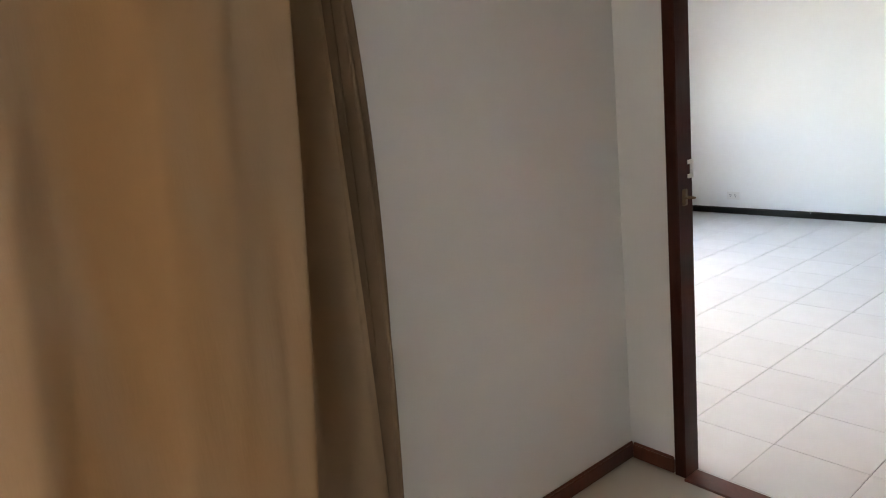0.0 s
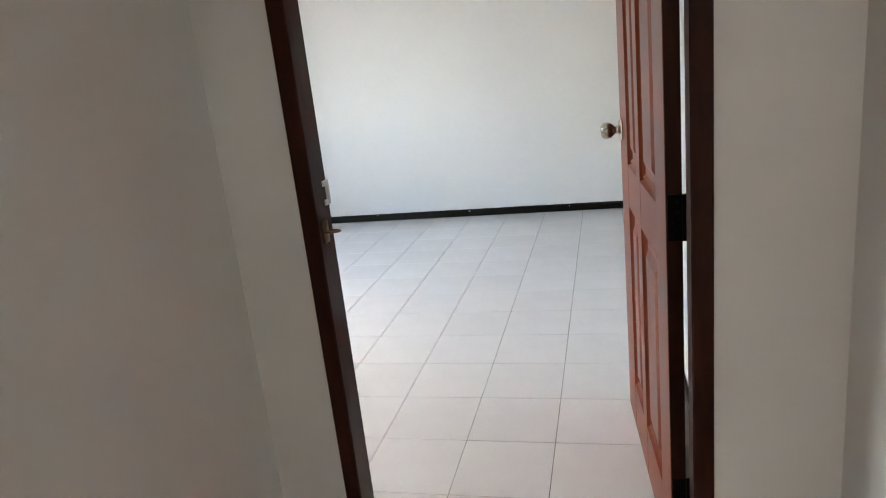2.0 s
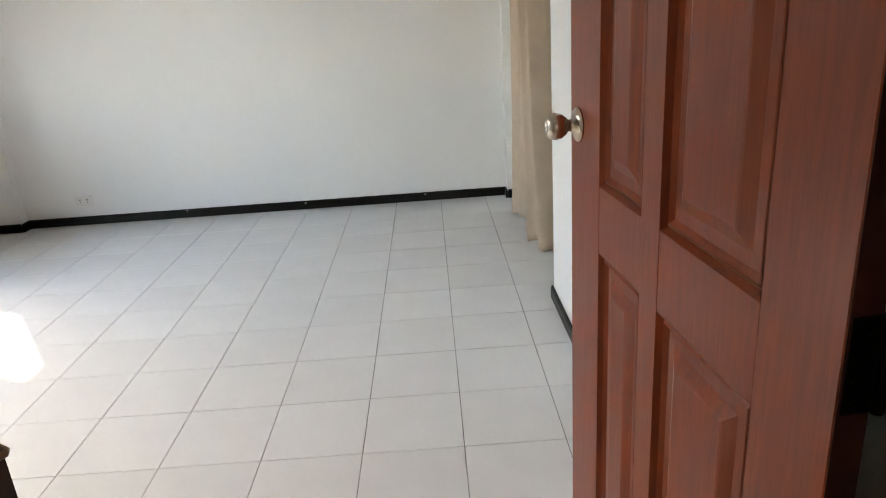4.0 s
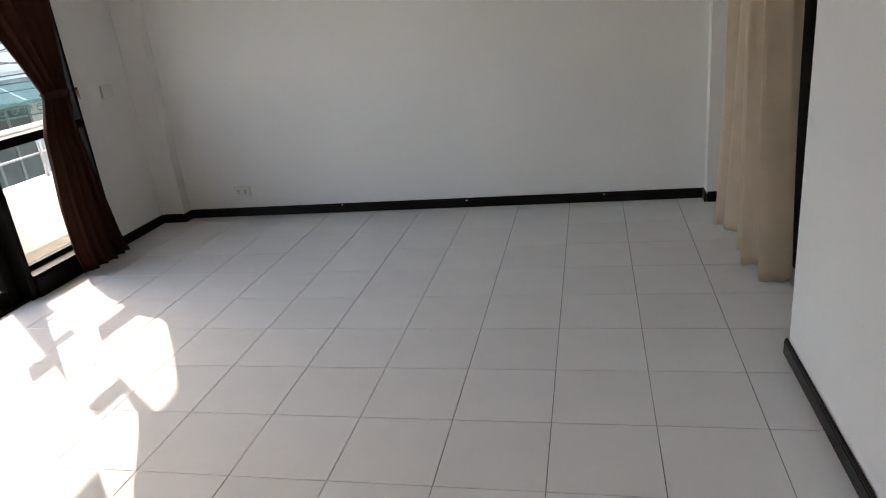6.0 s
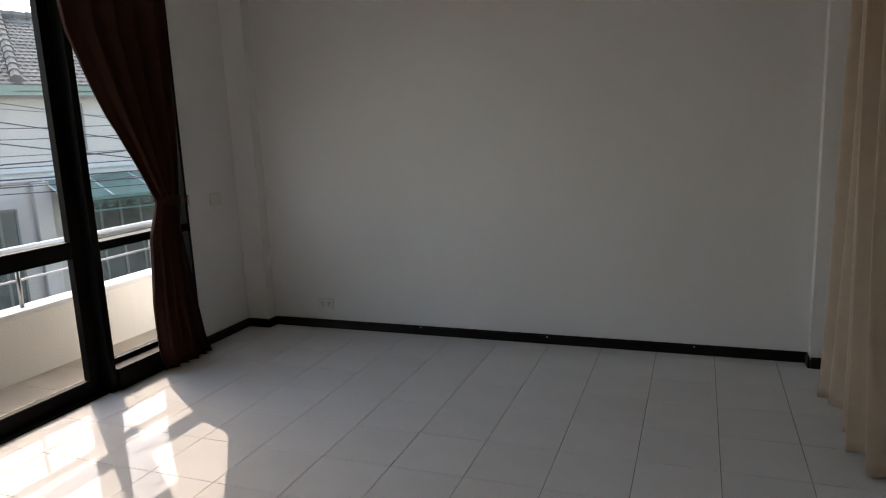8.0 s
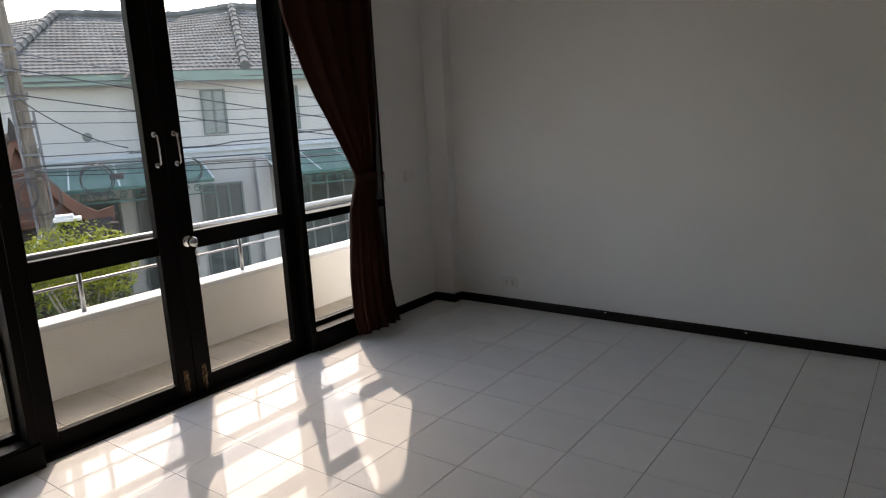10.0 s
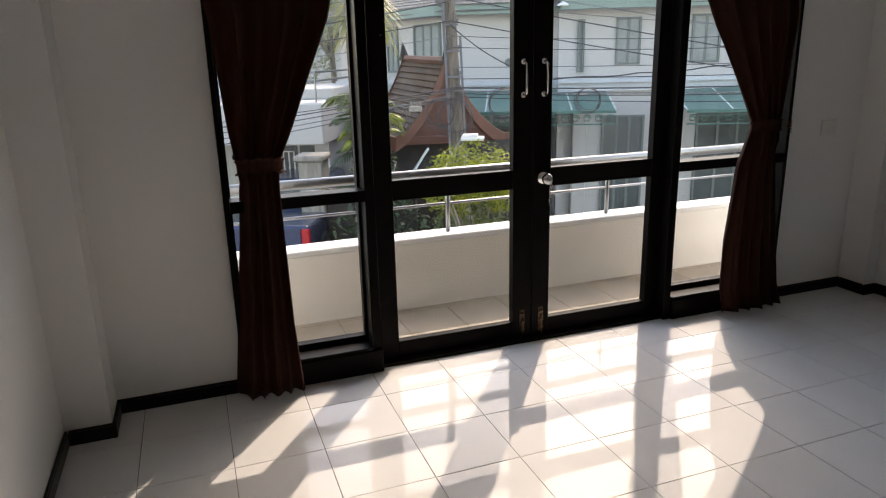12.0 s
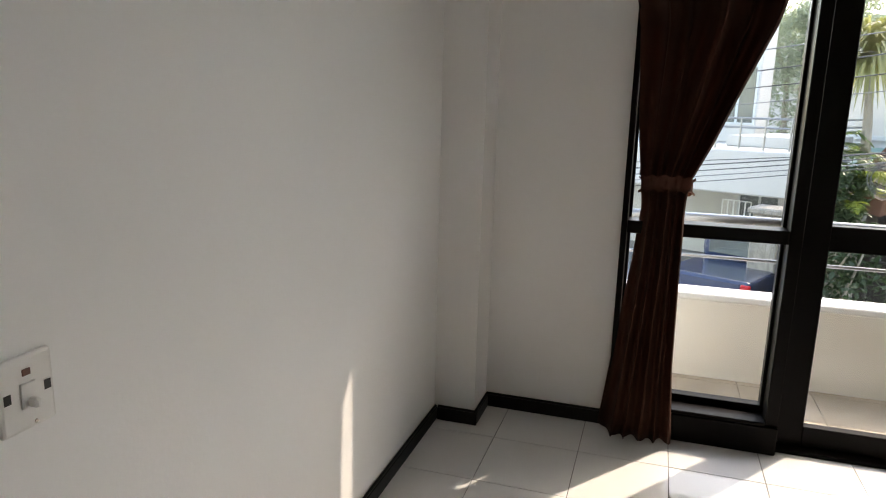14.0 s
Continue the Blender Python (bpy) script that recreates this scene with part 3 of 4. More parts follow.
# ---- small wall fittings ----
def outlet(at, turn, label):
    o = thing("wall_outlet", at, label, "outlet", turn=turn)
    part("plate", box((-0.06, -0.009, -0.036), (0.06, 0, 0.036), 0.004, 2), PLASTIC, o)
    for sx in (-0.024, 0.024):
        for dx in (-0.006, 0.006):
            part("slot", box((sx + dx - 0.0018, -0.0098, 0.002), (sx + dx + 0.0018, -0.0085, 0.013)), HOLE, o)
        part("slot", box((sx - 0.003, -0.0098, -0.013), (sx + 0.003, -0.0085, -0.006)), HOLE, o)
    return o


outlet((-2.124, YN, 0.169), 0, "white plastic double wall outlet above the baseboard")
sw = thing("blank_plate", (XW, 2.535, 0.912), "square white plastic blank wall plate", "wall plate")
part("plate", box((0, -0.052, -0.04), (0.009, 0.052, 0.04), 0.004, 2), PLASTIC, sw)
ls = thing("light_switch", (-0.795, YS, 0.819), "white plastic switch plate with a toggle and two dark slots", "light switch")
part("plate", box((-0.040, 0, -0.050), (0.040, 0.010, 0.050), 0.005, 2), PLASTIC, ls)
tg = bmesh.new()
add_box(tg, (-0.011, 0.009, -0.020), (0.011, 0.0125, 0.014), 0.001)
add_box(tg, (-0.005, 0.012, -0.018), (0.005, 0.028, -0.005), 0.003)
part("toggle", tg, PLASTIC, ls)
part("indicator", box((-0.006, 0.0095, 0.023), (0.006, 0.0112, 0.032), 0.0005), RED_WOOD, ls, "small red-brown indicator window")
for x in (-0.029, 0.029):
    part("socket_slot", box((x - 0.005, 0.0095, -0.006), (x + 0.005, 0.0105, 0.007)), HOLE, ls)
part("screw", add_lathe(bmesh.new(), [(0.003, 0), (0.002, 0.0012)], pose(-0.008, 0.010, -0.042, -90, 0, 0), 8), STEEL, ls)

ac = thing("air_conditioner", (-0.87, YN, 2.05), "yellowed cream plastic wall air conditioner", "air conditioner")
prof = [(0.0, 0.0), (-0.10, -0.0), (-0.165, 0.03), (-0.185, 0.08), (-0.185, 0.22), (-0.16, 0.26), (0.0, 0.27)]
bm = bmesh.new()
l = [bm.verts.new((-0.40, y, z)) for y, z in prof]
r = [bm.verts.new((0.40, y, z)) for y, z in prof]
for i in range(len(prof)):
    j = (i + 1) % len(prof)
    bm.faces.new((l[i], l[j], r[j], r[i]))
bm.faces.new(l)
bm.faces.new(r[::-1])
bmesh.ops.recalc_face_normals(bm, faces=bm.faces[:])
bmesh.ops.bevel(bm, geom=bm.edges[:], offset=0.008, segments=2, affect="EDGES")
part("body", bm, CREAM, ac)
part("vent_slot", box((-0.36, -0.150, 0.012), (0.36, -0.105, 0.014)), HOLE, ac)
for i in range(3):
    part("louver", box((-0.36, -0.150 + 0.016 * i, 0.004), (0.36, -0.138 + 0.016 * i, 0.008), 0.001), CREAM, ac)

# ---- balcony ----
BX = -3.40
balcony = structure("balcony_floor", box((-3.58, -2.5, -0.2), (XW - 0.152, 4.2, -0.03)), GROUT, "brown tiled balcony floor", "floor")
par = tagged(thing("balcony_parapet", (0, 0, 0), "low cream painted balcony parapet with a white top", "parapet"), kind="structure")
part("wall", box((-3.55, -2.5, -0.6), (BX, 4.2, 0.345), 0.004), PARAPET, par)
part("coping", box((-3.555, -2.5, 0.345), (BX + 0.002, 4.2, 0.374), 0.006), PARAPET_TOP, par)
for y in (-2.4, 4.1):
    part("end_wall", box((-3.398, y - 0.1, -0.6), (XW - 0.155, y + 0.1, 0.36), 0.004), PARAPET, par)
structure("balcony_roof", box((-3.62, -2.5, 2.55), (XW - 0.152, 4.2, 2.68), 0.005), PARAPET_TOP, "white painted concrete slab over the balcony", "roof")
rail = thing("balcony_railing", (0, 0, 0), "stainless steel tube railing on the parapet", "railing")
part("top_rail", tube([(-3.477, -2.4, 0.708), (-3.477, 4.1, 0.708)], 0.026, 14), RAIL_STEEL, rail, "", True)
part("mid_rail", tube([(-3.477, -2.4, 0.535), (-3.477, 4.1, 0.535)], 0.008, 8), RAIL_STEEL, rail, "", True)
for y in (-1.39, -0.357, 0.674, 1.707, 2.74, 3.77):
    part("post", tube([(-3.477, y, 0.362), (-3.477, y, 0.69)], 0.013, 10), RAIL_STEEL, rail, "", True)

# ---- outside ----
ASPHALT = mat("street_concrete", (0.27, 0.265, 0.255), 0.9, var=0.15, scale=0.8, bump=0.3, bscale=20)
HOUSE_WHITE = mat("white_house_paint", (0.50, 0.485, 0.46), 0.8, var=0.05, scale=0.7, bump=0.15, bscale=15)
HOUSE_GREY = mat("pale_green_fascia", (0.22, 0.29, 0.25), 0.7, var=0.08, scale=2)
CORNICE = mat("pale_cornice_paint", (0.48, 0.51, 0.525), 0.8, var=0.06, scale=2)
ROOF_TILE = mat("grey_roof_tile", (0.165, 0.165, 0.158), 0.9, var=0.22, scale=1.2, bump=0.3, bscale=12, second=(0.125, 0.125, 0.12))
SHUTTER = mat("grey_green_shutter", (0.17, 0.195, 0.18), 0.7, var=0.1, scale=3)
SHUTTER_PALE = mat("pale_curtained_pane", (0.26, 0.28, 0.265), 0.5, var=0.15, scale=4)
DARK_PANE = mat("dark_window_pane", (0.10, 0.115, 0.11), 0.15, var=0.2, scale=2)
AWNING = see_through(mat("green_awning_sheet", (0.15, 0.27, 0.23), 0.5, var=0.15, scale=2), (0.2, 0.36, 0.31), 0.25)
AWNING_IRON = mat("green_painted_iron", (0.06, 0.15, 0.125), 0.6, var=0.15)
AWNING_RIB = mat("white_awning_rib", (0.6, 0.66, 0.64), 0.6, var=0.05)
CONCRETE = mat("weathered_concrete", (0.33, 0.30, 0.26), 0.9, var=0.18, scale=3, bump=0.4, bscale=25, stretch=(3, 3, 0.5), second=(0.24, 0.22, 0.19))
POLE = mat("stained_concrete_pole", (0.21, 0.175, 0.14), 0.9, var=0.25, scale=4, bump=0.5, bscale=25, stretch=(3, 3, 0.4), second=(0.13, 0.11, 0.09))
CABLE = mat("black_cable", (0.05, 0.05, 0.055), 0.6, var=0.2)
CABLE_GREY = mat("grey_cable", (0.16, 0.16, 0.17), 0.6, var=0.2)
SALA_TILE = mat("brown_shingle", (0.125, 0.072, 0.045), 0.85, var=0.3, scale=2.5, bump=0.3, bscale=20, second=(0.075, 0.052, 0.034))
# Darker than the bargeboards: the gable's shade is put into this red.
SALA_WOOD = mat("reddish_timber", (0.105, 0.042, 0.028), 0.7, var=0.2, scale=3, stretch=(1, 1, 4))
SALA_RED = mat("red_bargeboard_paint", (0.15, 0.066, 0.043), 0.7, var=0.15, scale=3)
SALA_DARK = mat("dark_and_shaded_timber", (0.035, 0.028, 0.024), 0.8, var=0.2, scale=3)
LEAF_YELLOW = see_through(mat("yellow_green_leaf", (0.24, 0.27, 0.025), 0.5, var=0.35, scale=3, second=(0.14, 0.19, 0.02)), (0.45, 0.47, 0.05), 0.35)
LEAF_GREEN = see_through(mat("green_leaf", (0.055, 0.085, 0.03), 0.5, var=0.4, scale=2, second=(0.08, 0.105, 0.04)), (0.17, 0.24, 0.06), 0.35)
LEAF_DARK = see_through(mat("dark_leaf", (0.032, 0.055, 0.022), 0.5, var=0.4, scale=2), (0.06, 0.12, 0.03), 0.25)
# Pale greyed green: distance haze is mixed into the leaf colour.
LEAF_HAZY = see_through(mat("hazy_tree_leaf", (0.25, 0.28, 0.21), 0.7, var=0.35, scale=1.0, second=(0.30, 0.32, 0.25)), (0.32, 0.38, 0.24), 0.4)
LEAF_PALM = see_through(mat("palm_leaf", (0.22, 0.22, 0.09), 0.5, var=0.35, scale=2, second=(0.28, 0.25, 0.13)), (0.4, 0.4, 0.14), 0.4)
BARK = mat("grey_bark", (0.25, 0.22, 0.18), 0.9, var=0.2, scale=6, bump=0.4, bscale=30)
CAR_BLUE = mat("dark_blue_car_paint", (0.02, 0.035, 0.08), 0.25, var=0.1, coat=0.6)
TAIL_RED = mat("red_lamp_plastic", (0.45, 0.015, 0.02), 0.25, var=0.1)
RUBBER = mat("black_rubber", (0.02, 0.02, 0.02), 0.8, var=0.1)
PLATE = mat("white_number_plate", (0.7, 0.7, 0.68), 0.5, var=0.03)
LAMP_WHITE = mat("white_lamp_housing", (0.72, 0.72, 0.70), 0.5, var=0.03)

GZ = -2.7
structure("ground", box((-300, -300, GZ - 0.2), (300, 300, GZ)), ASPHALT, "grey street and yard paving", "ground")
O = (0.0, -0.66, 0.0)
TURN = 64.0


def outside(name, label, category, group="", kind=""):
    """Things across the street are laid out to the street's own square: x along it, y away from the balcony."""
    return thing(name, O, label, category, group, kind, TURN)


def quad_part(name, verts, faces, material, parent, label="", thick=0.0, smooth=False):
    bm = bmesh.new()
    vs = [bm.verts.new(v) for v in verts]
    for f in faces:
        bm.faces.new([vs[i] for i in f])
    ob = part(name, bm, material, parent, label, smooth)
    if thick:
        md = ob.modifiers.new("thickness", "SOLIDIFY")
        md.thickness = thick
    return ob


def tiled_slope(p0, p1, q0, q1, rows, per_row, depth=0.02):
    """A roof slope from the eave p0-p1 up to q0-q1 in overlapping waved courses."""
    p0, p1, q0, q1 = (Vector(v) for v in (p0, p1, q0, q1))
    nrm = (p1 - p0).cross(q0 - p0 if (q0 - p0).length > 0.01 else q1 - p0).normalized()
    if nrm.z < 0:
        nrm = -nrm
    bm = bmesh.new()
    cols = per_row * 4
    for r in range(rows):
        strip = []
        for k, lift in ((r / rows, 1.0), ((r + 1.06) / rows, 0.0)):
            k = min(k, 1.0)
            line = []
            for c in range(cols + 1):
                u = c / cols
                a = p0.lerp(p1, u)
                b = q0.lerp(q1, u)
                wave = 0.5 + 0.5 * math.sin(2 * math.pi * (u * per_row + 0.5 * (r % 2)))
                line.append(bm.verts.new(a.lerp(b, k) + nrm * (depth * lift + depth * 0.7 * wave)))
            strip.append(line)
        low = [bm.verts.new(v.co - nrm * depth * 1.2) for v in strip[0]]
        for c in range(cols):
            bm.faces.new((strip[0][c], strip[0][c + 1], strip[1][c + 1], strip[1][c]))
            bm.faces.new((low[c], low[c + 1], strip[0][c + 1], strip[0][c]))
    return bm


def ridge_caps(pts, step=0.32, r=0.11):
    bm = bmesh.new()
    for a, b in zip(pts, pts[1:]):
        a, b = Vector(a), Vector(b)
        n = max(1, int((b - a).length / step))
        for i in range(n):
            s, e = a.lerp(b, i / n), a.lerp(b, (i + 1.12) / n)
            add_tube(bm, [s, e], r, 7, True, [r * 1.15, r * 0.85])
    return bm


def wall_prism(foot, z0, z1):
    bm = bmesh.new()
    lo = [bm.verts.new((x, y, z0)) for x, y in foot]
    hi = [bm.verts.new((x, y, z1)) for x, y in foot]
    n = len(foot)
    for i in range(n):
        bm.faces.new((lo[i], lo[(i + 1) % n], hi[(i + 1) % n], hi[i]))
    bm.faces.new(hi)
    bm.faces.new(lo[::-1])
    bmesh.ops.recalc_face_normals(bm, faces=bm.faces[:])
    return bm


def shuttered(parent, a, b, z0, z1, panes=2, frame=SHUTTER, fill=SHUTTER_PALE, t=0.07):
    """A framed window between two points of a wall's face, a to b on plan."""
    a, b = Vector((*a, 0)), Vector((*b, 0))
    d = (b - a).normalized()
    w = (b - a).length
    out = Vector((d.y, -d.x, 0))
    m = Matrix((( d.x, out.x, 0, a.x), (d.y, out.y, 0, a.y), (0, 0, 1, 0), (0, 0, 0, 1)))
    win = new("window")
    win.parent = parent
    win.matrix_basis = m
    f = 0.05
    fr = bmesh.new()
    add_box(fr, (0, -0.02, z0), (f, t, z1))
    add_box(fr, (w - f, -0.02, z0), (w, t, z1))
    add_box(fr, (f, -0.02, z0), (w - f, t, z0 + f))
    add_box(fr, (f, -0.02, z1 - f), (w - f, t, z1))
    part("window_frame", fr, frame, win)
    pw = (w - 2 * f) / panes
    for i in range(panes):
        x0 = f + pw * i
        part("pane", box((x0 + 0.001, -0.01, z0 + f + 0.001), (x0 + pw - 0.001, 0.03, z1 - f - 0.001), 0.002), fill, win)
        if i:
            part("mullion", box((x0 - 0.03, -0.015, z0 + f), (x0 + 0.03, 0.05, z1 - f)), frame, win)
    if z0 < GZ + 0.5:
        part("window_sill", box((-0.03, -0.02, z0 - 0.03), (w + 0.03, t + 0.02, z0)), frame, win)
    return win


# the white house across the street
house = outside("white_house", "white two-storey house with grey tiled hip roof and green awnings", "house")
foot = [(-1.6, 17.4), (1.1, 17.4), (1.1, 17.0), (3.3, 17.0), (10.5, 17.7), (10.5, 26), (-6.2, 26), (-5.2, 21.1)]
part("wall", wall_prism(foot, GZ, 2.42), HOUSE_WHITE, house)


def offset_run(run, d):
    """Push a line of plan points outwards (towards the street) by d."""
    out = []
    for i, p in enumerate(run):
        a = Vector(run[max(i - 1, 0)])
        b = Vector(run[min(i + 1, len(run) - 1)])
        t = (b - a).normalized()
        out.append((p[0] + t.y * d, p[1] - t.x * d))
    return out


front = [(-5.2, 21.1), (-1.6, 17.4), (1.1, 17.4), (1.1, 17.0), (3.3, 17.0), (10.5, 17.7)]


def band(run, d0, d1, z0, z1):
    a, b = offset_run(run, d0), offset_run(run, d1)
    bm = bmesh.new()
    for i in range(len(run) - 1):
        vs = [bm.verts.new((*p, z)) for z in (z0, z1) for p in (a[i], a[i + 1], b[i + 1], b[i])]
        for f in ((0, 1, 2, 3), (4, 5, 6, 7), (0, 1, 5, 4), (2, 3, 7, 6), (1, 2, 6, 5), (0, 3, 7, 4)):
            bm.faces.new([vs[k] for k in f])
    bmesh.ops.recalc_face_normals(bm, faces=bm.faces[:])
    return bm


part("fascia", band([front[0], front[1], front[2]], 0.42, 0.50, 2.28, 2.50), HOUSE_GREY, house, "pale green painted fascia board")
part("fascia", band([front[3], front[4], front[5]], 0.42, 0.50, 2.30, 2.52), HOUSE_GREY, house, "pale green painted fascia board")
part("soffit", band([front[0], front[1], front[2]], 0.0, 0.45, 2.30, 2.34), CORNICE, house)
part("soffit", band([front[3], front[4], front[5]], 0.0, 0.45, 2.32, 2.36), CORNICE, house)
part("cornice", band([front[0], front[1], front[2]], -0.02, 0.12, 0.44, 0.72), CORNICE, house, "pale moulded cornice band")
part("cornice", band([front[3], front[4], front[5]], -0.02, 0.12, 0.46, 0.76), CORNICE, house, "pale moulded cornice band")
part("cornice_lip", band([front[0], front[1], front[2]], 0.10, 0.22, 0.62, 0.70), CORNICE, house)
part("cornice_lip", band([front[3], front[4], front[5]], 0.10, 0.22, 0.66, 0.74), CORNICE, house)
RZ, RY = 4.25, 20.6
slopes = [
    ((-1.75, 16.9, 2.50), (1.7, 16.9, 2.50), (-0.35, RY, RZ), (2.7, RY, RZ), 20, 26),
    ((-5.6, 20.6, 2.50), (-1.75, 16.9, 2.50), (-4.2, 23.4, 4.0), (-0.35, RY, RZ), 20, 34),
    ((0.75, 16.5, 2.52), (3.5, 16.5, 2.52), (2.7, RY - 0.2, RZ), (4.0, 20.0, 4.42), 20, 20),
    ((3.5, 16.5, 2.52), (11.0, 17.2, 2.52), (4.0, 20.0, 4.42), (10.5, 20.6, 4.42), 20, 52),
]
for s in slopes:
    tagged(part("roof_slope", tiled_slope(*s), ROOF_TILE, house, "grey cement roof tiles in waved courses"), kind="stuff")
    p0, p1, q0, q1 = (Vector(v) - Vector((0, 0, 0.13)) for v in s[:4])
    quad_part("roof_underlay", [p0, p1, q1, q0], [(0, 1, 2, 3)], ROOF_TILE, house, "", 0.02)
part("ridge_tiles", ridge_caps([(3.45, 16.5, 2.62), (4.0, 20.0, 4.50)]), ROOF_TILE, house)
part("ridge_tiles", ridge_caps([(-1.7, 16.9, 2.58), (-0.35, RY, RZ + 0.07)]), ROOF_TILE, house)
part("ridge_tiles", ridge_caps([(-0.35, RY, RZ + 0.06), (2.7, RY, RZ + 0.06), (4.0, 20.0, 4.48), (10.5, 20.6, 4.48)]), ROOF_TILE, house)
part("roof_body", wall_prism([(-5.4, 21.0), (-1.7, 17.2), (0.9, 17.2), (0.9, 16.8), (3.4, 16.8), (10.6, 17.6), (10.6, 26), (-6, 26)], 2.36, 2.50), HOUSE_GREY, house)
shuttered(house, (2.42, 17.0), (2.99, 17.0), 1.06, 2.12, 2)
shuttered(house, (1.53, 17.0), (1.70, 17.0), 0.90, 2.10, 1, SHUTTER, SHUTTER)
shuttered(house, (4.15, 17.08), (4.82, 17.15), 1.06, 2.15, 2)
shuttered(house, (6.9, 17.35), (7.6, 17.42), 1.06, 2.15, 2)
kx = lambda k: (-1.6 - k * 0.697, 17.4 + k * 0.717)
shuttered(house, kx(1.30), kx(0.20), 0.95, 2.14, 3)
shuttered(house, kx(2.55), kx(2.05), 0.95, 2.14, 2)
shuttered(house, (2.17, 17.0), (3.17, 17.0), GZ + 0.05, -0.12, 3, SHUTTER, DARK_PANE)
shuttered(house, (0.75, 17.4), (1.05, 17.4), GZ + 0.02, -0.2, 1, SHUTTER, DARK_PANE)
shuttered(house, (4.4, 17.1), (6.4, 17.3), GZ + 0.05, -0.12, 4, SHUTTER, DARK_PANE)
shuttered(house, (-1.3, 17.4), (0.4, 17.4), GZ + 0.02, -0.3, 2, SHUTTER, DARK_PANE)
for u in (1.45, 3.5):
    part("pilaster", box((u, 16.72, GZ), (u + 0.34, 17.0, 0.44), 0.02), HOUSE_WHITE, house)
part("carport_floor", box((-2.0, 14.2, GZ), (10, 17.4, GZ + 0.08)), CONCRETE, house)
part("vent_disc", add_lathe(bmesh.new(), [(0.10, 0), (0.10, 0.05), (0.06, 0.07)], pose(-0.08, 17.39, 1.16, 90, 0, 0), 16), SHUTTER, house, "small round wall vent")
part("eave_lamp", add_lathe(bmesh.new(), [(0.02, 0.1), (0.13, 0.03), (0.13, 0.0), (0.02, -0.02)], pose(1.15, 16.5, 2.38), 14), LAMP_WHITE, house, "white lamp under the eave")


def awning(u0, u1, y_wall, y_out, z_wall, z_out):
    a = new("awning")
    a.parent = house
    n = max(2, int((u1 - u0) / 0.9))
    quad_part("sheet", [(u0, y_wall, z_wall), (u1, y_wall, z_wall), (u1, y_out, z_out), (u0, y_out, z_out)], [(0, 1, 2, 3)], AWNING, a, "translucent green awning sheet", 0.02)
    for i in range(n + 1):
        u = u0 + (u1 - u0) * i / n
        part("rib", tube([(u, y_wall, z_wall + 0.02), (u, y_out, z_out + 0.02)], 0.02, 5), AWNING_RIB, a)
    part("edge_beam", boxes(((u0, y_out - 0.03, z_out - 0.05), (u1, y_out, z_out)), ((u0, y_out - 0.03, z_out - 0.30), (u1, y_out, z_out - 0.27))), AWNING_IRON, a)
    sc = bmesh.new()
    c = int((u1 - u0) / 0.24)
    for i in range(c):
        u = u0 + (i + 0.5) * (u1 - u0) / c
        add_tube(sc, [(u + 0.09 * math.cos(q) * (1 - q / 14), y_out - 0.015, z_out - 0.16 + 0.09 * math.sin(q) * (1 - q / 14)) for q in (k * 0.7 for k in range(14))], 0.012, 4, False)
    part("scroll_trim", sc, AWNING_IRON, a, "green wrought iron scrollwork")
    return a


awning(-3.4, 2.25, 17.4, 15.3, 0.50, 0.12)
awning(3.75, 8.5, 17.1, 15.3, 0.48, 0.10)

# timber pavilion with a steep curved roof
sala = outside("timber_pavilion", "small Thai-style timber pavilion with steep brown shingle roof", "pavilion")
G, GF = Vector((-1.19, 13.0, 1.21)), Vector((-2.33, 15.2, 1.27))
back = GF - G
Lf, Rf = Vector((-0.93, -0.42, -1.46)), Vector((1.07, 0.50, -1.50))


def slope_pts(f):
    return [G + Vector((f.x * (0.62 * k + 0.38 * k * k * k), f.y * k, f.z * (1 - (1 - k) ** 1.15))) for k in (i / 14 for i in range(15))]


for f in (Lf, Rf):
    pts = slope_pts(f)
    bm = bmesh.new()
    for i in range(14):
        a, b = pts[i], pts[i + 1]
        dn = Vector((-0.03 if f.x < 0 else 0.03, 0, 0.03))
        n = 12
        for c in range(n):
            o0, o1 = back * (c / n + 0.002), back * ((c + 0.96) / n)
            v = [bm.verts.new(p) for p in (a + o0, a + o1, b + o1 + dn, b + o0 + dn)]
            bm.faces.new(v)
            w = [bm.verts.new(p) for p in (b + o0 + dn, b + o1 + dn, b + o1 - dn * 0.5, b + o0 - dn * 0.5)]
            bm.faces.new(w)
    tagged(part("shingle_roof", bm, SALA_TILE, sala, "weathered brown shingles in courses"), kind="stuff")
    for o in (Vector((0, -0.06, 0.03)), back + Vector((0, 0.05, 0.03))):
        bb = bmesh.new()
        rib = [p + o for p in pts] + [pts[-1] + o + Vector((0.26 if f.x > 0 else -0.26, 0, 0.08))]
        for p, q in zip(rib, rib[1:]):
            v = [bm2 for bm2 in (p + Vector((0, 0, 0.13)), q + Vector((0, 0, 0.13)), q - Vector((0, 0, 0.13)), p - Vector((0, 0, 0.13)))]
            fr = [bb.verts.new(x) for x in v]
            bk = [bb.verts.new(x + Vector((0, 0.06, 0))) for x in v]
            bb.faces.new(fr)
            bb.faces.new(bk[::-1])
            bb.faces.new((fr[0], fr[1], bk[1], bk[0]))
            bb.faces.new((fr[3], fr[2], bk[2], bk[3]))
        part("bargeboard", bb, SALA_RED, sala, "curved reddish bargeboard")
gab = bmesh.new()
lp, rp = slope_pts(Lf), slope_pts(Rf)
for i in range(14):
    v = [gab.verts.new(p + Vector((0, 0.02 + 0.03 * (i % 2), 0))) for p in (lp[i], rp[i], rp[i + 1], lp[i + 1])]
    gab.faces.new(v)
